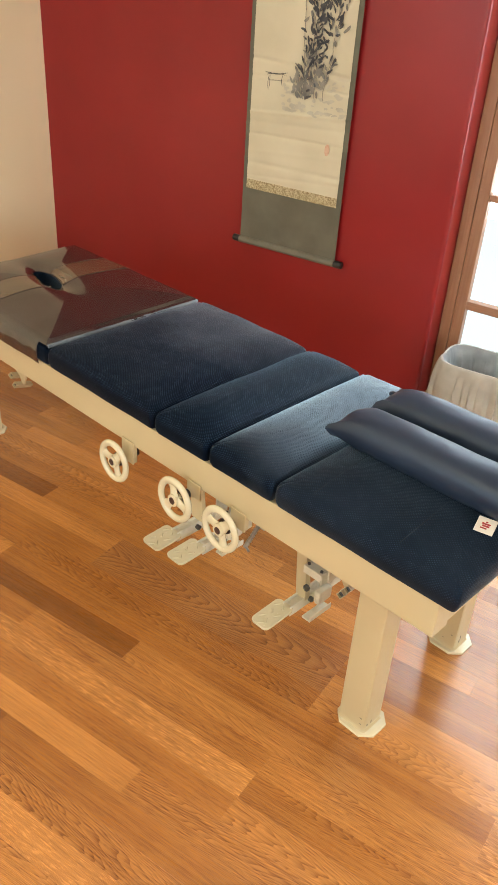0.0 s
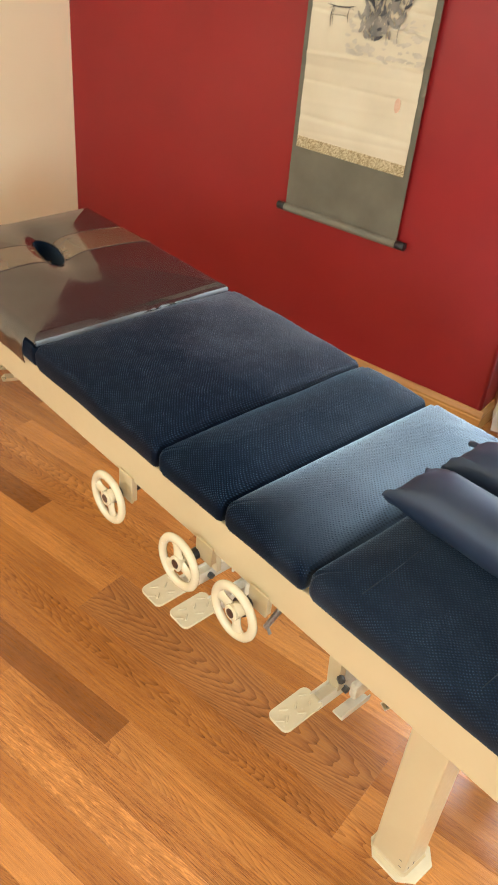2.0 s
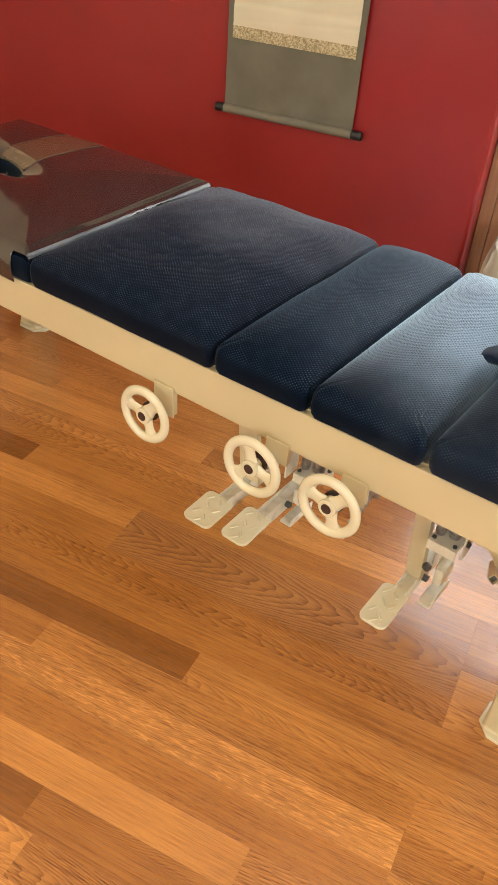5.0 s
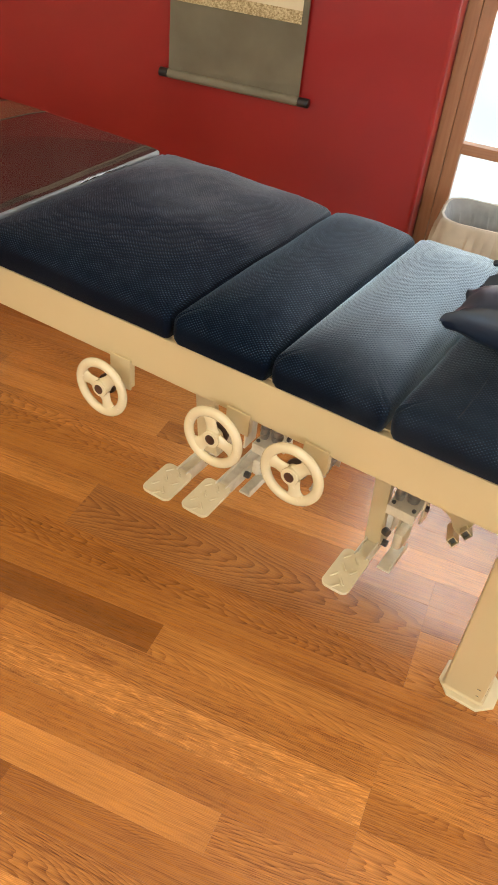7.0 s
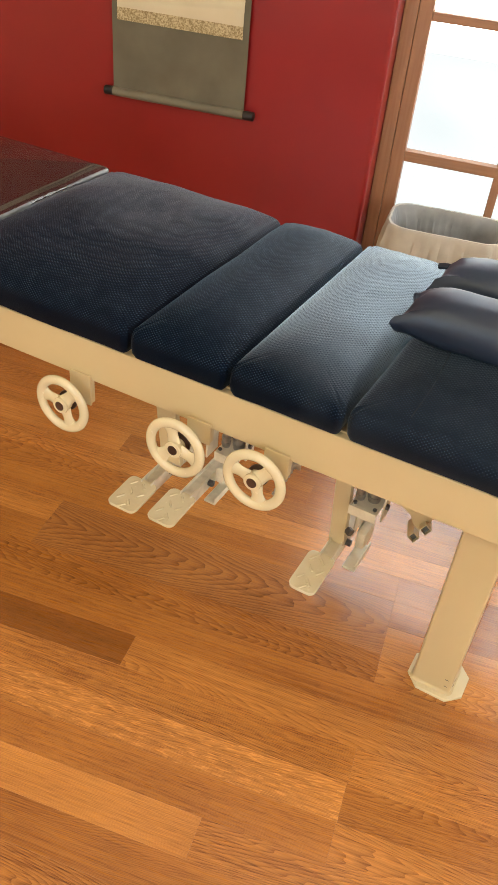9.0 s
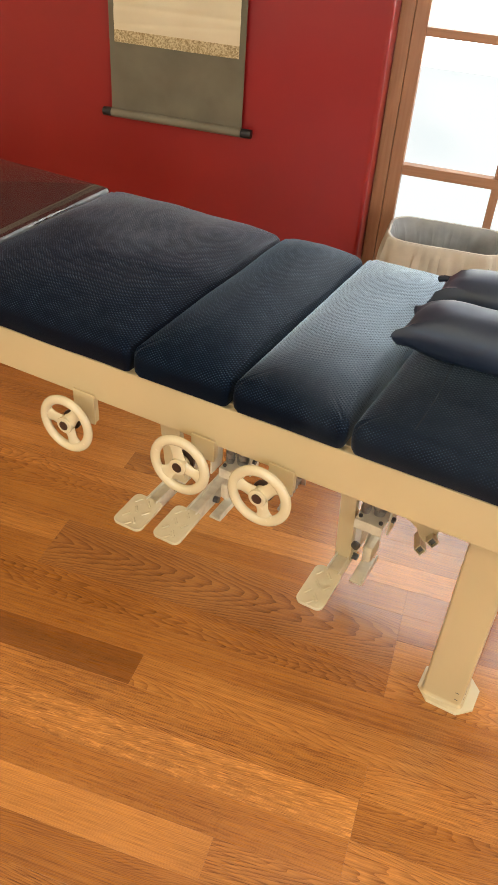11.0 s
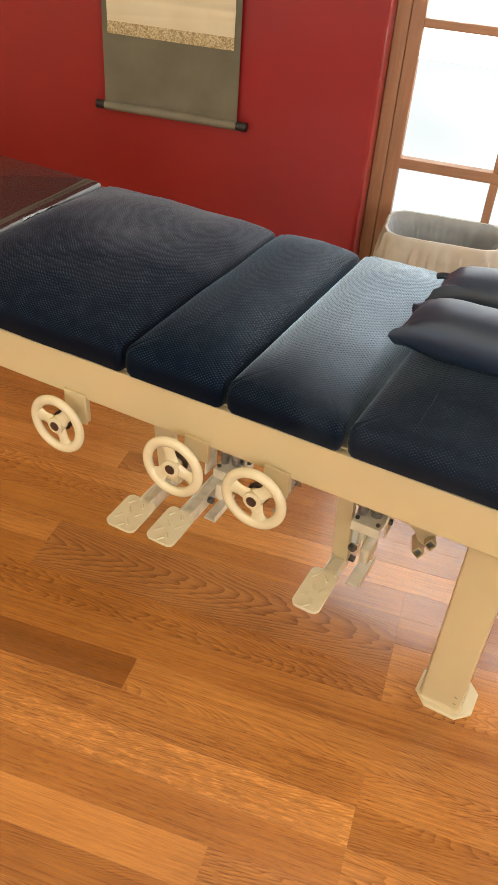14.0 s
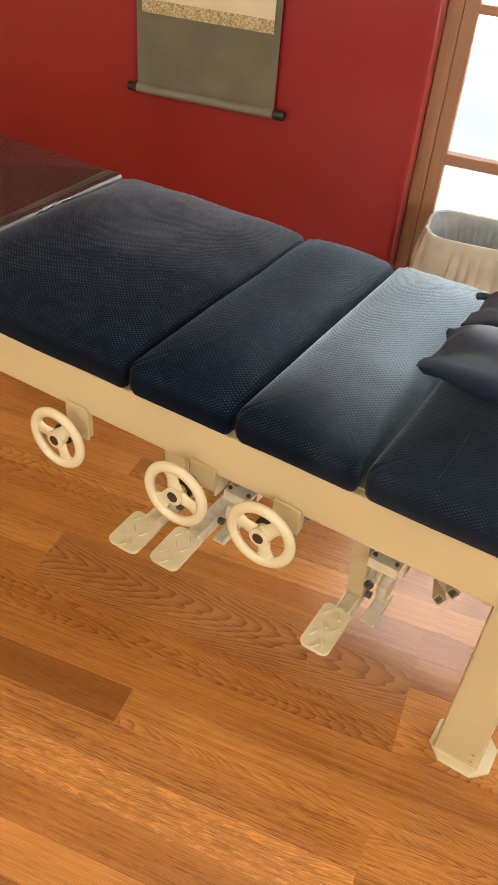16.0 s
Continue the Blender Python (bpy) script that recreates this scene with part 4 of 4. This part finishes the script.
def pedal(x0, x1, y0, y1, z, drop, arm_to, post):
    """A tread plate with raised bars on a channel lever."""
    bm = bmesh.new()
    tilt = lambda v: Vector((v.x, v.y, v.z + drop * (y1 - v.y) / (y1 - y0)))
    outline = [tilt(v) for v in rounded_rect(x0, x1, y0, y1, 0.013, z, 5, 4)]
    lift = lambda ring, d, f: [Vector(((v.x - (x0 + x1) / 2) * f + (x0 + x1) / 2, (v.y - (y0 + y1) / 2) * f + (y0 + y1) / 2, v.z + d)) for v in ring]
    add_loft(bm, [lift(outline, -0.006, 0.985), lift(outline, -0.001, 1.0), lift(outline, 0.0, 0.985), lift(outline, -0.0012, 0.6)])
    tread = part("pedal", bm, IVORY, table, "ivory foot pedal with raised tread bars")
    w, d = x1 - x0, y1 - y0
    for k, (fx, fy, ang) in enumerate(((0.25, 0.30, 60), (0.62, 0.22, -50), (0.40, 0.55, -50), (0.75, 0.52, 60), (0.25, 0.80, 60), (0.62, 0.80, -50), (0.5, 0.08, 55))):
        cx, cy = x0 + fx * w, y0 + fy * d
        bm = bmesh.new()
        m = Matrix.Translation((cx, cy, z + drop * (y1 - cy) / d)) @ Matrix.Rotation(radians(ang), 4, "Z")
        add_box(bm, -0.0085, 0.0085, -0.0021, 0.0021, -0.001, 0.0020, 0.0012, m)
        part("tread_bar", bm, IVORY, tread)
    mx = (x0 + x1) / 2 + 0.006
    bm = bmesh.new()
    for a, b, lo, hi in ((mx - 0.013, mx - 0.010, -0.026, 0.004), (mx + 0.010, mx + 0.013, -0.026, 0.004), (mx - 0.010, mx + 0.010, -0.006, -0.003)):
        add_box(bm, a, b, y1 - 0.008, arm_to, z + lo, z + hi, 0.001)
    lever = part("lever", bm, WORN, table, "worn white channel lever of a pedal")
    part("shank", box(mx - 0.007, mx + 0.007, y1 - 0.03, y1 + 0.03, z - 0.011, z - 0.0065, 0.001), WORN, lever)
    hex_bolt("bolt", (mx + 0.013, y1 + 0.060, z - 0.008), (1, 0, 0), 0.0072, 0.011, lever)
    return mx


m1 = pedal(-0.639, -0.574, -0.036, 0.052, 0.143, -0.004, 0.22, 0.16)
m2 = pedal(-0.553, -0.493, -0.027, 0.067, 0.143, -0.004, 0.24, 0.16)
m3 = pedal(-0.245, -0.192, -0.030, 0.069, 0.147, -0.004, 0.25, 0.16)


def lift_gear(x, y, upright, pz, fx):
    """Guide plate with bolts, spring columns, cam block and a short lower foot rail, hung from the deck."""
    top = RB + SLOPE * x
    post = part("guide_plate", box(x + 0.048, x + 0.100, y - 0.012, y + 0.050, pz, pz + 0.007, 0.002), WORN, table, "worn white bolted guide plate of the lift gear")
    part("plate_lip", box(x + 0.048, x + 0.100, y - 0.015, y - 0.0122, pz - 0.014, pz + 0.007, 0.001), WORN, post)
    if upright:
        bm = bmesh.new()
        add_loft(bm, [[(cx + dx, cy + dy, z) for dx, dy in ((0, 0), (0.030, 0), (0.030, 0.016), (0, 0.016))] for cx, cy, z in ((x + 0.018, y + 0.006, 0.142), (x + 0.006, y - 0.006, top))])
        part("gear_post", bm, ENAMEL, table, "cream steel post of the lift gear")
    for dx, dy in ((0.055, -0.005), (0.093, -0.005), (0.055, 0.043), (0.093, 0.043)):
        hex_bolt("bolt", (x + dx, y + dy, pz + 0.007), (0, 0, 1), 0.0042, 0.004, post)
    for dx, dy, r in ((0.058, 0.012, 0.0078), (0.081, 0.020, 0.0105)):
        bm = cylinder((x + dx, y + dy, pz + 0.0075), (x + dx, y + dy, top + 0.01), r, 18)
        for k in range(12):
            z = pz + 0.014 + k * 0.013
            if z < top:
                add_cylinder(bm, (x + dx, y + dy, z), (x + dx, y + dy, z + 0.005), r + 0.0015, 18)
        part("spring_column", bm, STEEL, post, "grey steel spring column")
    part("hanger_plate", box(x + 0.047, x + 0.050, y + 0.052, y + 0.085, 0.150, top + 0.004, 0.001), WORN, post)
    part("hanger_plate", box(x + 0.103, x + 0.107, y + 0.006, y + 0.036, 0.235, top + 0.004, 0.001), WORN, post)
    part("cam_block", box(fx + 0.058, fx + 0.078, y + 0.010, y + 0.060, 0.146, 0.186, 0.008), WORN, post, "worn white cam block")
    part("foot_rail", box(fx + 0.052, fx + 0.078, y - 0.016, y + 0.062, 0.112, 0.117, 0.0015), WORN, post, "worn white lower foot rail")
    part("foot_rail_flange", box(fx + 0.075, fx + 0.078, y - 0.016, y + 0.062, 0.1172, 0.128, 0.001), WORN, post)
    part("foot_rail_hanger", box(fx + 0.053, fx + 0.057, y + 0.040, y + 0.062, 0.1172, pz, 0.001), WORN, post)
    hex_bolt("bolt", (x + 0.107, y + 0.008, 0.318), (1, 0, 0), 0.0075, 0.014, post)
    hex_bolt("bolt", (x + 0.107, y + 0.012, 0.270), (1, 0, 0), 0.006, 0.006, post)
    if upright:
        hex_bolt("bolt", (x + 0.052, y - 0.004, 0.196), (1, -0.5, 0), 0.0078, 0.010, post)
    return post


lift_gear(-0.246, 0.105, True, 0.258, -0.238)
gear = lift_gear(-0.528, 0.112, False, 0.240, -0.548)
part("hanger_plate", box(-0.492, -0.488, 0.085, 0.125, 0.235, RB - 0.008, 0.001), WORN, gear, "worn white hanger plate")
hex_bolt("bolt", (-0.488, 0.090, 0.335), (1, 0, 0), 0.007, 0.010, gear)
bm = bmesh.new()
add_loft(bm, [[(cx + dx, 0.115 + dy, z) for dx, dy in ((0, 0), (0.045, 0), (0.045, 0.012), (0, 0.012))] for cx, z in ((-0.612, 0.155), (-0.640, RB - 0.011))])
part("gear_post", bm, ENAMEL, table, "cream steel post of the lift gear")


hook = part("latch_plate", box(-0.300, -0.276, 0.030, 0.033, 0.345, RB - 0.006, 0.001), STEEL, table, "bare steel latch plate")
latch_a, latch_b = Vector((-0.286, 0.026, 0.362)), Vector((-0.304, 0.004, 0.300))
bm = cylinder(latch_a, latch_b, 0.0045, 14)
for k in range(9):
    c = latch_a.lerp(latch_b, k / 8)
    add_cylinder(bm, c, c + (latch_b - latch_a) * 0.05, 0.0058, 14)
part("latch_spring", bm, STEEL, hook, "short shiny coil spring")
part("latch_pin", cylinder(latch_b, latch_b + Vector((0.014, -0.004, -0.006)), 0.003, 10), STEEL, hook)


def tube_bracket(x, y, z, flip):
    """A bent plate with the two open square tube ends of a drop mechanism."""
    bm = bmesh.new()
    add_loft(bm, [[(x - 0.025 + dx, y + 0.006 * k, z + dz) for dx, dz in ((-0.010, 0.125), (0.092, 0.125), (0.058, 0.020), (0.042, -0.010), (0.030, -0.002), (0.022, 0.014), (-0.012, 0.034))] for k in (0, 1)])
    plate = part("tube_bracket", bm, ENAMEL, table, "cream bent bracket with open square tubes")
    for dx, dz, length in ((0.010, -0.020, 0.05), (0.026, 0.006, 0.04)):
        bm = bmesh.new()
        m = Matrix.Translation((x + flip * dx, y, z + dz)) @ Matrix.Rotation(radians(35), 4, "Y") @ Matrix.Rotation(radians(-25), 4, "X")
        w, t = 0.0072, 0.0015
        for a in ((-w, w, -w, -w + t), (-w, w, w - t, w), (-w, -w + t, -w + t, w - t), (w - t, w, -w + t, w - t)):
            add_box(bm, a[0], a[1], -0.022, length, a[2], a[3], 0.0, m)
        part("square_tube", bm, ENAMEL, plate)
        # dark fill stands in for the shade inside the open tube
        inner = box(-w + t, w - t, -0.012, 0.02, -w + t, w - t, 0.0, m)
        part("tube_core", inner, BOLT, plate, "dark fill painted as the shade inside a tube")
    return plate


tube_bracket(-0.086, 0.085, 0.288, 1)
tube_bracket(-1.330, 0.045, 0.290, -1)


# ---- double bolster on the foot cushion ----
bolster = thing("double_bolster", "dark navy vinyl double bolster lying on the foot cushion", "bolster", TABLE)
BZ = CUSHION_Z + 0.0795


def roll_mesh(x0, x1, yc, half, high, seed, ears):
    """A stuffed roll that flattens into a sealed end."""
    bm, rings, n, sides = bmesh.new(), [], 36, 28
    for k in range(n + 1):
        f = k / n
        x = x0 + (x1 - x0) * f
        from_end = min(f, 1 - f) * (x1 - x0)
        full = 1 - math.exp(-from_end / 0.030)
        hh = 0.020 + (high - 0.020) * full ** 0.8
        ww = half * (1.0 - 0.06 * full) - 0.002 * math.exp(-from_end / 0.02)
        ring = []
        for i in range(sides):
            a = 2 * math.pi * i / sides
            ca, sa = math.cos(a), math.sin(a)
            y = yc + ww * (abs(ca) ** 0.85) * (1 if ca > 0 else -1)
            z = BZ + 0.012 * math.exp(-from_end / 0.03) + hh + hh * (abs(sa) ** 0.9) * (1 if sa > 0 else -1)
            p = Vector((x, y, z))
            crumple = math.exp(-from_end / 0.05)
            wob = noise.noise(p * 16 + Vector((seed, 0, 0))) * 0.0022 + noise.noise(Vector((x * 20, a * 2.2, seed))) * 0.011 * crumple
            ex = ears * (0.016 * crumple * (abs(ca) ** 3)) * (-1 if f < 0.5 else 1)
            ring.append(Vector((x + ex, y, max(BZ + 0.0005, z + wob) + SLOPE * x)))
        rings.append(ring)
    add_loft(bm, rings)
    return bm


part("roll", roll_mesh(-0.186, 0.33, 0.167, 0.056, 0.043, 2.0, 1.2), NAVYVINYL, bolster, "stuffed navy vinyl roll")
part("roll", roll_mesh(-0.180, 0.33, 0.303, 0.056, 0.043, 8.0, 0.9), NAVYVINYL, bolster, "stuffed navy vinyl roll")
bm = bmesh.new()
rows = []
for k in range(25):
    x = -0.186 + 0.50 * k / 24
    rows.append([Vector((x + 0.006 * math.sin(j * 1.3), 0.185 + 0.016 * j, BZ + 0.012 + SLOPE * x + 0.004 * noise.noise(Vector((x * 30, j, 1))))) for j in range(6)])
add_loft(bm, rows, closed=False)
geom = bmesh.ops.extrude_face_region(bm, geom=bm.faces[:])["geom"]
bmesh.ops.translate(bm, vec=(0, 0, 0.003), verts=[v for v in geom if isinstance(v, bmesh.types.BMVert)])
part("web", bm, NAVYVINYL, bolster, "flat vinyl web between the rolls")
bm = bmesh.new()
add_tube(bm, [(-0.202 + 0.045 * k / 10, 0.338 - 0.012 * k / 10, BZ + 0.030 + 0.012 * math.sin(math.pi * (k + 2) / 13)) for k in range(11)], 0.0055, 8)
part("fold", bm, NAVYVINYL, bolster, "glossy pinched fold")
m = Matrix.Translation((0.187, 0.103, BZ + 0.009 + SLOPE * 0.16)) @ Matrix.Rotation(radians(14), 4, "Z") @ Matrix.Rotation(radians(16), 4, "X")
tag = part("tag", box(-0.0175, 0.0175, -0.017, 0.019, -0.0006, 0.0006, 0.0003, m), CLOTH, bolster, "small off-white sewn cloth tag")
for k, (a, b, c, d) in enumerate(((-0.008, 0.008, 0.002, 0.006), (-0.006, 0.007, -0.003, 0.001), (-0.008, 0.004, -0.008, -0.005), (-0.002, 0.002, 0.007, 0.010))):
    part("printed_mark", box(a, b, c, d, 0.0007, 0.001, 0.0, m), TAGRED, tag, "plain red printed mark")


# ---- waste bin ----
BIN_AT = pose(-0.653, 2.668, 0, 0, 0, 2.5) @ Matrix.Diagonal((1.07, 1.02, 1.07, 1))
waste = thing("waste_bin", "oblong grey waste bin with white liner by the glazed door", "waste bin", BIN_AT)


def bin_rings(spec, r=0.058, seed=0.0):
    """Rounded oblong rings (half length, half width, height, depth of the folds)."""
    rings = []
    for hx, hy, z, wob in spec:
        ring = rounded_rect(-hx, hx, -hy, hy, r, z, 14, 26)
        for v in ring:
            d = Vector((v.x, v.y, 0)).normalized()
            around = math.atan2(v.y * 1.5, v.x)
            fold = 1 - abs(noise.noise(Vector((math.cos(around) * 6.5, math.sin(around) * 6.5, z * 1.5 + seed)))) * 2.6
            v += d * wob * (0.7 * noise.noise(Vector((math.cos(around) * 3.5, math.sin(around) * 3.5, z * 3 + seed))) + 0.9 * max(0, fold) ** 2)
            v.z += 0.25 * wob * noise.noise(Vector((math.cos(around) * 2.5, math.sin(around) * 2.5, seed)))
        rings.append(ring)
    return rings


bm = bmesh.new()
add_loft(bm, bin_rings([(0.112, 0.058, 0.0, 0), (0.118, 0.064, 0.004, 0), (0.154, 0.094, 0.276, 0), (0.149, 0.089, 0.276, 0), (0.113, 0.060, 0.012, 0)]), cap=(True, True))
part("bin_body", bm, BIN, waste, "grey moulded plastic body")
bm = bmesh.new()
add_loft(bm, bin_rings([(0.158, 0.103, 0.095, 0.024), (0.161, 0.105, 0.13, 0.024), (0.162, 0.106, 0.165, 0.022), (0.163, 0.106, 0.20, 0.019), (0.162, 0.105, 0.23, 0.015), (0.160, 0.104, 0.258, 0.009), (0.157, 0.100, 0.279, 0.004), (0.154, 0.095, 0.286, 0.003), (0.149, 0.090, 0.2855, 0.002)], seed=4.0), cap=(False, False))
liner = part("liner", bm, LINER, waste, "thin crumpled white bag folded over the rim")
bm = bmesh.new()
add_loft(bm, bin_rings([(0.149, 0.090, 0.2855, 0.002), (0.143, 0.084, 0.278, -0.002), (0.136, 0.077, 0.255, -0.006), (0.130, 0.072, 0.20, -0.007), (0.121, 0.064, 0.13, -0.006), (0.106, 0.052, 0.05, -0.004)], seed=4.0), cap=(False, True))
part("liner_inside", bm, LINERIN, liner, "thin bag clinging to the grey inside of the bin")


# ---- floor: one sub-floor and its oak strips ----
floor = tagged(mesh_object("floor", box(LEFT - 0.1, RIGHT + 0.1, BACK - 0.1, FRONT + 0.15, -0.06, -0.0085), FRAMEX), "honey-brown oak strip flooring", "floor", kind="structure")
STRIP, ROW0 = 0.0657, 0.932
KNOWN = {-2: [-1.02, -0.30], -1: [-0.40], 0: [-0.733, -0.10], 1: [-1.31, -0.541], 2: [-1.42, -0.540], 3: [-1.233, -0.538], 4: [-0.963, -0.105], 5: [-1.469, -0.105], 6: [-1.464, -0.537], 7: [-1.253, -0.537], 8: [-1.253, -0.537], 9: [-1.571, -0.537], 10: [-1.05]}
TONES = [oak("oak_floor_strip", d, l, 0.27, c, h, f) for d, l, c, h, f in (
    ((0.105, 0.027, 0.0036), (0.52, 0.213, 0.046), 1.0, None, 0.0),
    ((0.140, 0.040, 0.0060), (0.70, 0.31, 0.077), 0.95, None, 0.0),
    ((0.078, 0.019, 0.0025), (0.335, 0.128, 0.026), 0.9, None, 0.0),
    ((0.110, 0.030, 0.0042), (0.63, 0.268, 0.064), 1.2, None, 0.08),
    ((0.105, 0.034, 0.0080), (0.46, 0.196, 0.054), 1.0, STRIP, 0.0),
    ((0.105, 0.034, 0.0080), (0.46, 0.196, 0.054), 1.0, 0.0, 0.0),
    ((0.125, 0.035, 0.0050), (0.70, 0.31, 0.080), 1.0, None, 0.26))]
rnd = random.Random(11)
meshes = {}


def strip_mesh(length, tone):
    key = (round(length, 3), tone)
    if key not in meshes:
        L, w, h, c = key[0] - 0.00012, STRIP - 0.00012, 0.0085, 0.00012
        bm = bmesh.new()
        add_loft(bm, [[(a, b, z) for a, b in ((i, i), (L - i, i), (L - i, w - i), (i, w - i))] for i, z in ((0, -h), (0, -c), (c, 0))])
        bmesh.ops.recalc_face_normals(bm, faces=bm.faces[:])
        me = bpy.data.meshes.new("strip")
        bm.to_mesh(me)
        bm.free()
        me.materials.append(TONES[tone])
        meshes[key] = me
    return meshes[key]


rest = bmesh.new()
low, high = math.floor((BACK - ROW0) / STRIP), math.ceil((FRONT + 0.10 - ROW0) / STRIP)
TONE_AT = {(0, 0): 1, (0, 1): 3, (1, 1): 0, (1, 2): 3, (2, 1): 6, (2, 2): 0, (3, 0): 0, (3, 1): 3, (3, 2): 3, (4, 0): 2, (4, 1): 1, (5, 0): 1, (5, 1): 0, (6, 0): 0, (6, 1): 0, (6, 2): 1, (7, 1): 4, (8, 1): 5, (7, 2): 1, (8, 2): 0, (9, 0): 2, (9, 1): 0}
for row in range(low, high):
    y = ROW0 + row * STRIP
    cuts = sorted(KNOWN.get(row, []))
    if not cuts:
        cuts = [-2.0 + rnd.randint(0, 80) / 100]
    while cuts[0] > LEFT - 0.02:
        cuts.insert(0, round(cuts[0] - rnd.randint(42, 95) / 100, 3))
    while cuts[-1] < RIGHT:
        cuts.append(round(cuts[-1] + rnd.randint(42, 95) / 100, 3))
    for i, (a, b) in enumerate(zip(cuts, cuts[1:])):
        if b < LEFT or a > RIGHT:
            continue
        # past row 9 lighter tones stand in for the doors' glare on the floor
        tone = rnd.choice((0, 0, 1, 1, 3) if row > 9 else (0, 0, 0, 1, 1, 2, 3, 3, 6))
        first = [k for k, c in enumerate(cuts) if row in KNOWN and c == sorted(KNOWN[row])[0]]
        if first:
            tone = TONE_AT.get((row, i - first[0] + 1), tone)
        a, b = max(a, LEFT - 0.03), min(b, RIGHT + 0.03)
        if -0.2 < y < FRONT + 0.1 and b > -2.75 and a < 0.9:
            ob = new("strip", strip_mesh(b - a, tone))
            ob.location = (a, y, 0)
            ob.parent = floor
        else:
            v = [rest.verts.new(p) for p in ((a, y, 0), (b - 0.0003, y, 0), (b - 0.0003, y + STRIP - 0.0003, 0), (a, y + STRIP - 0.0003, 0))]
            rest.faces.new(v)
far = part("far_strips", rest, OAK, floor, "oak strips in the rest of the room")
tagged(far, kind="stuff")
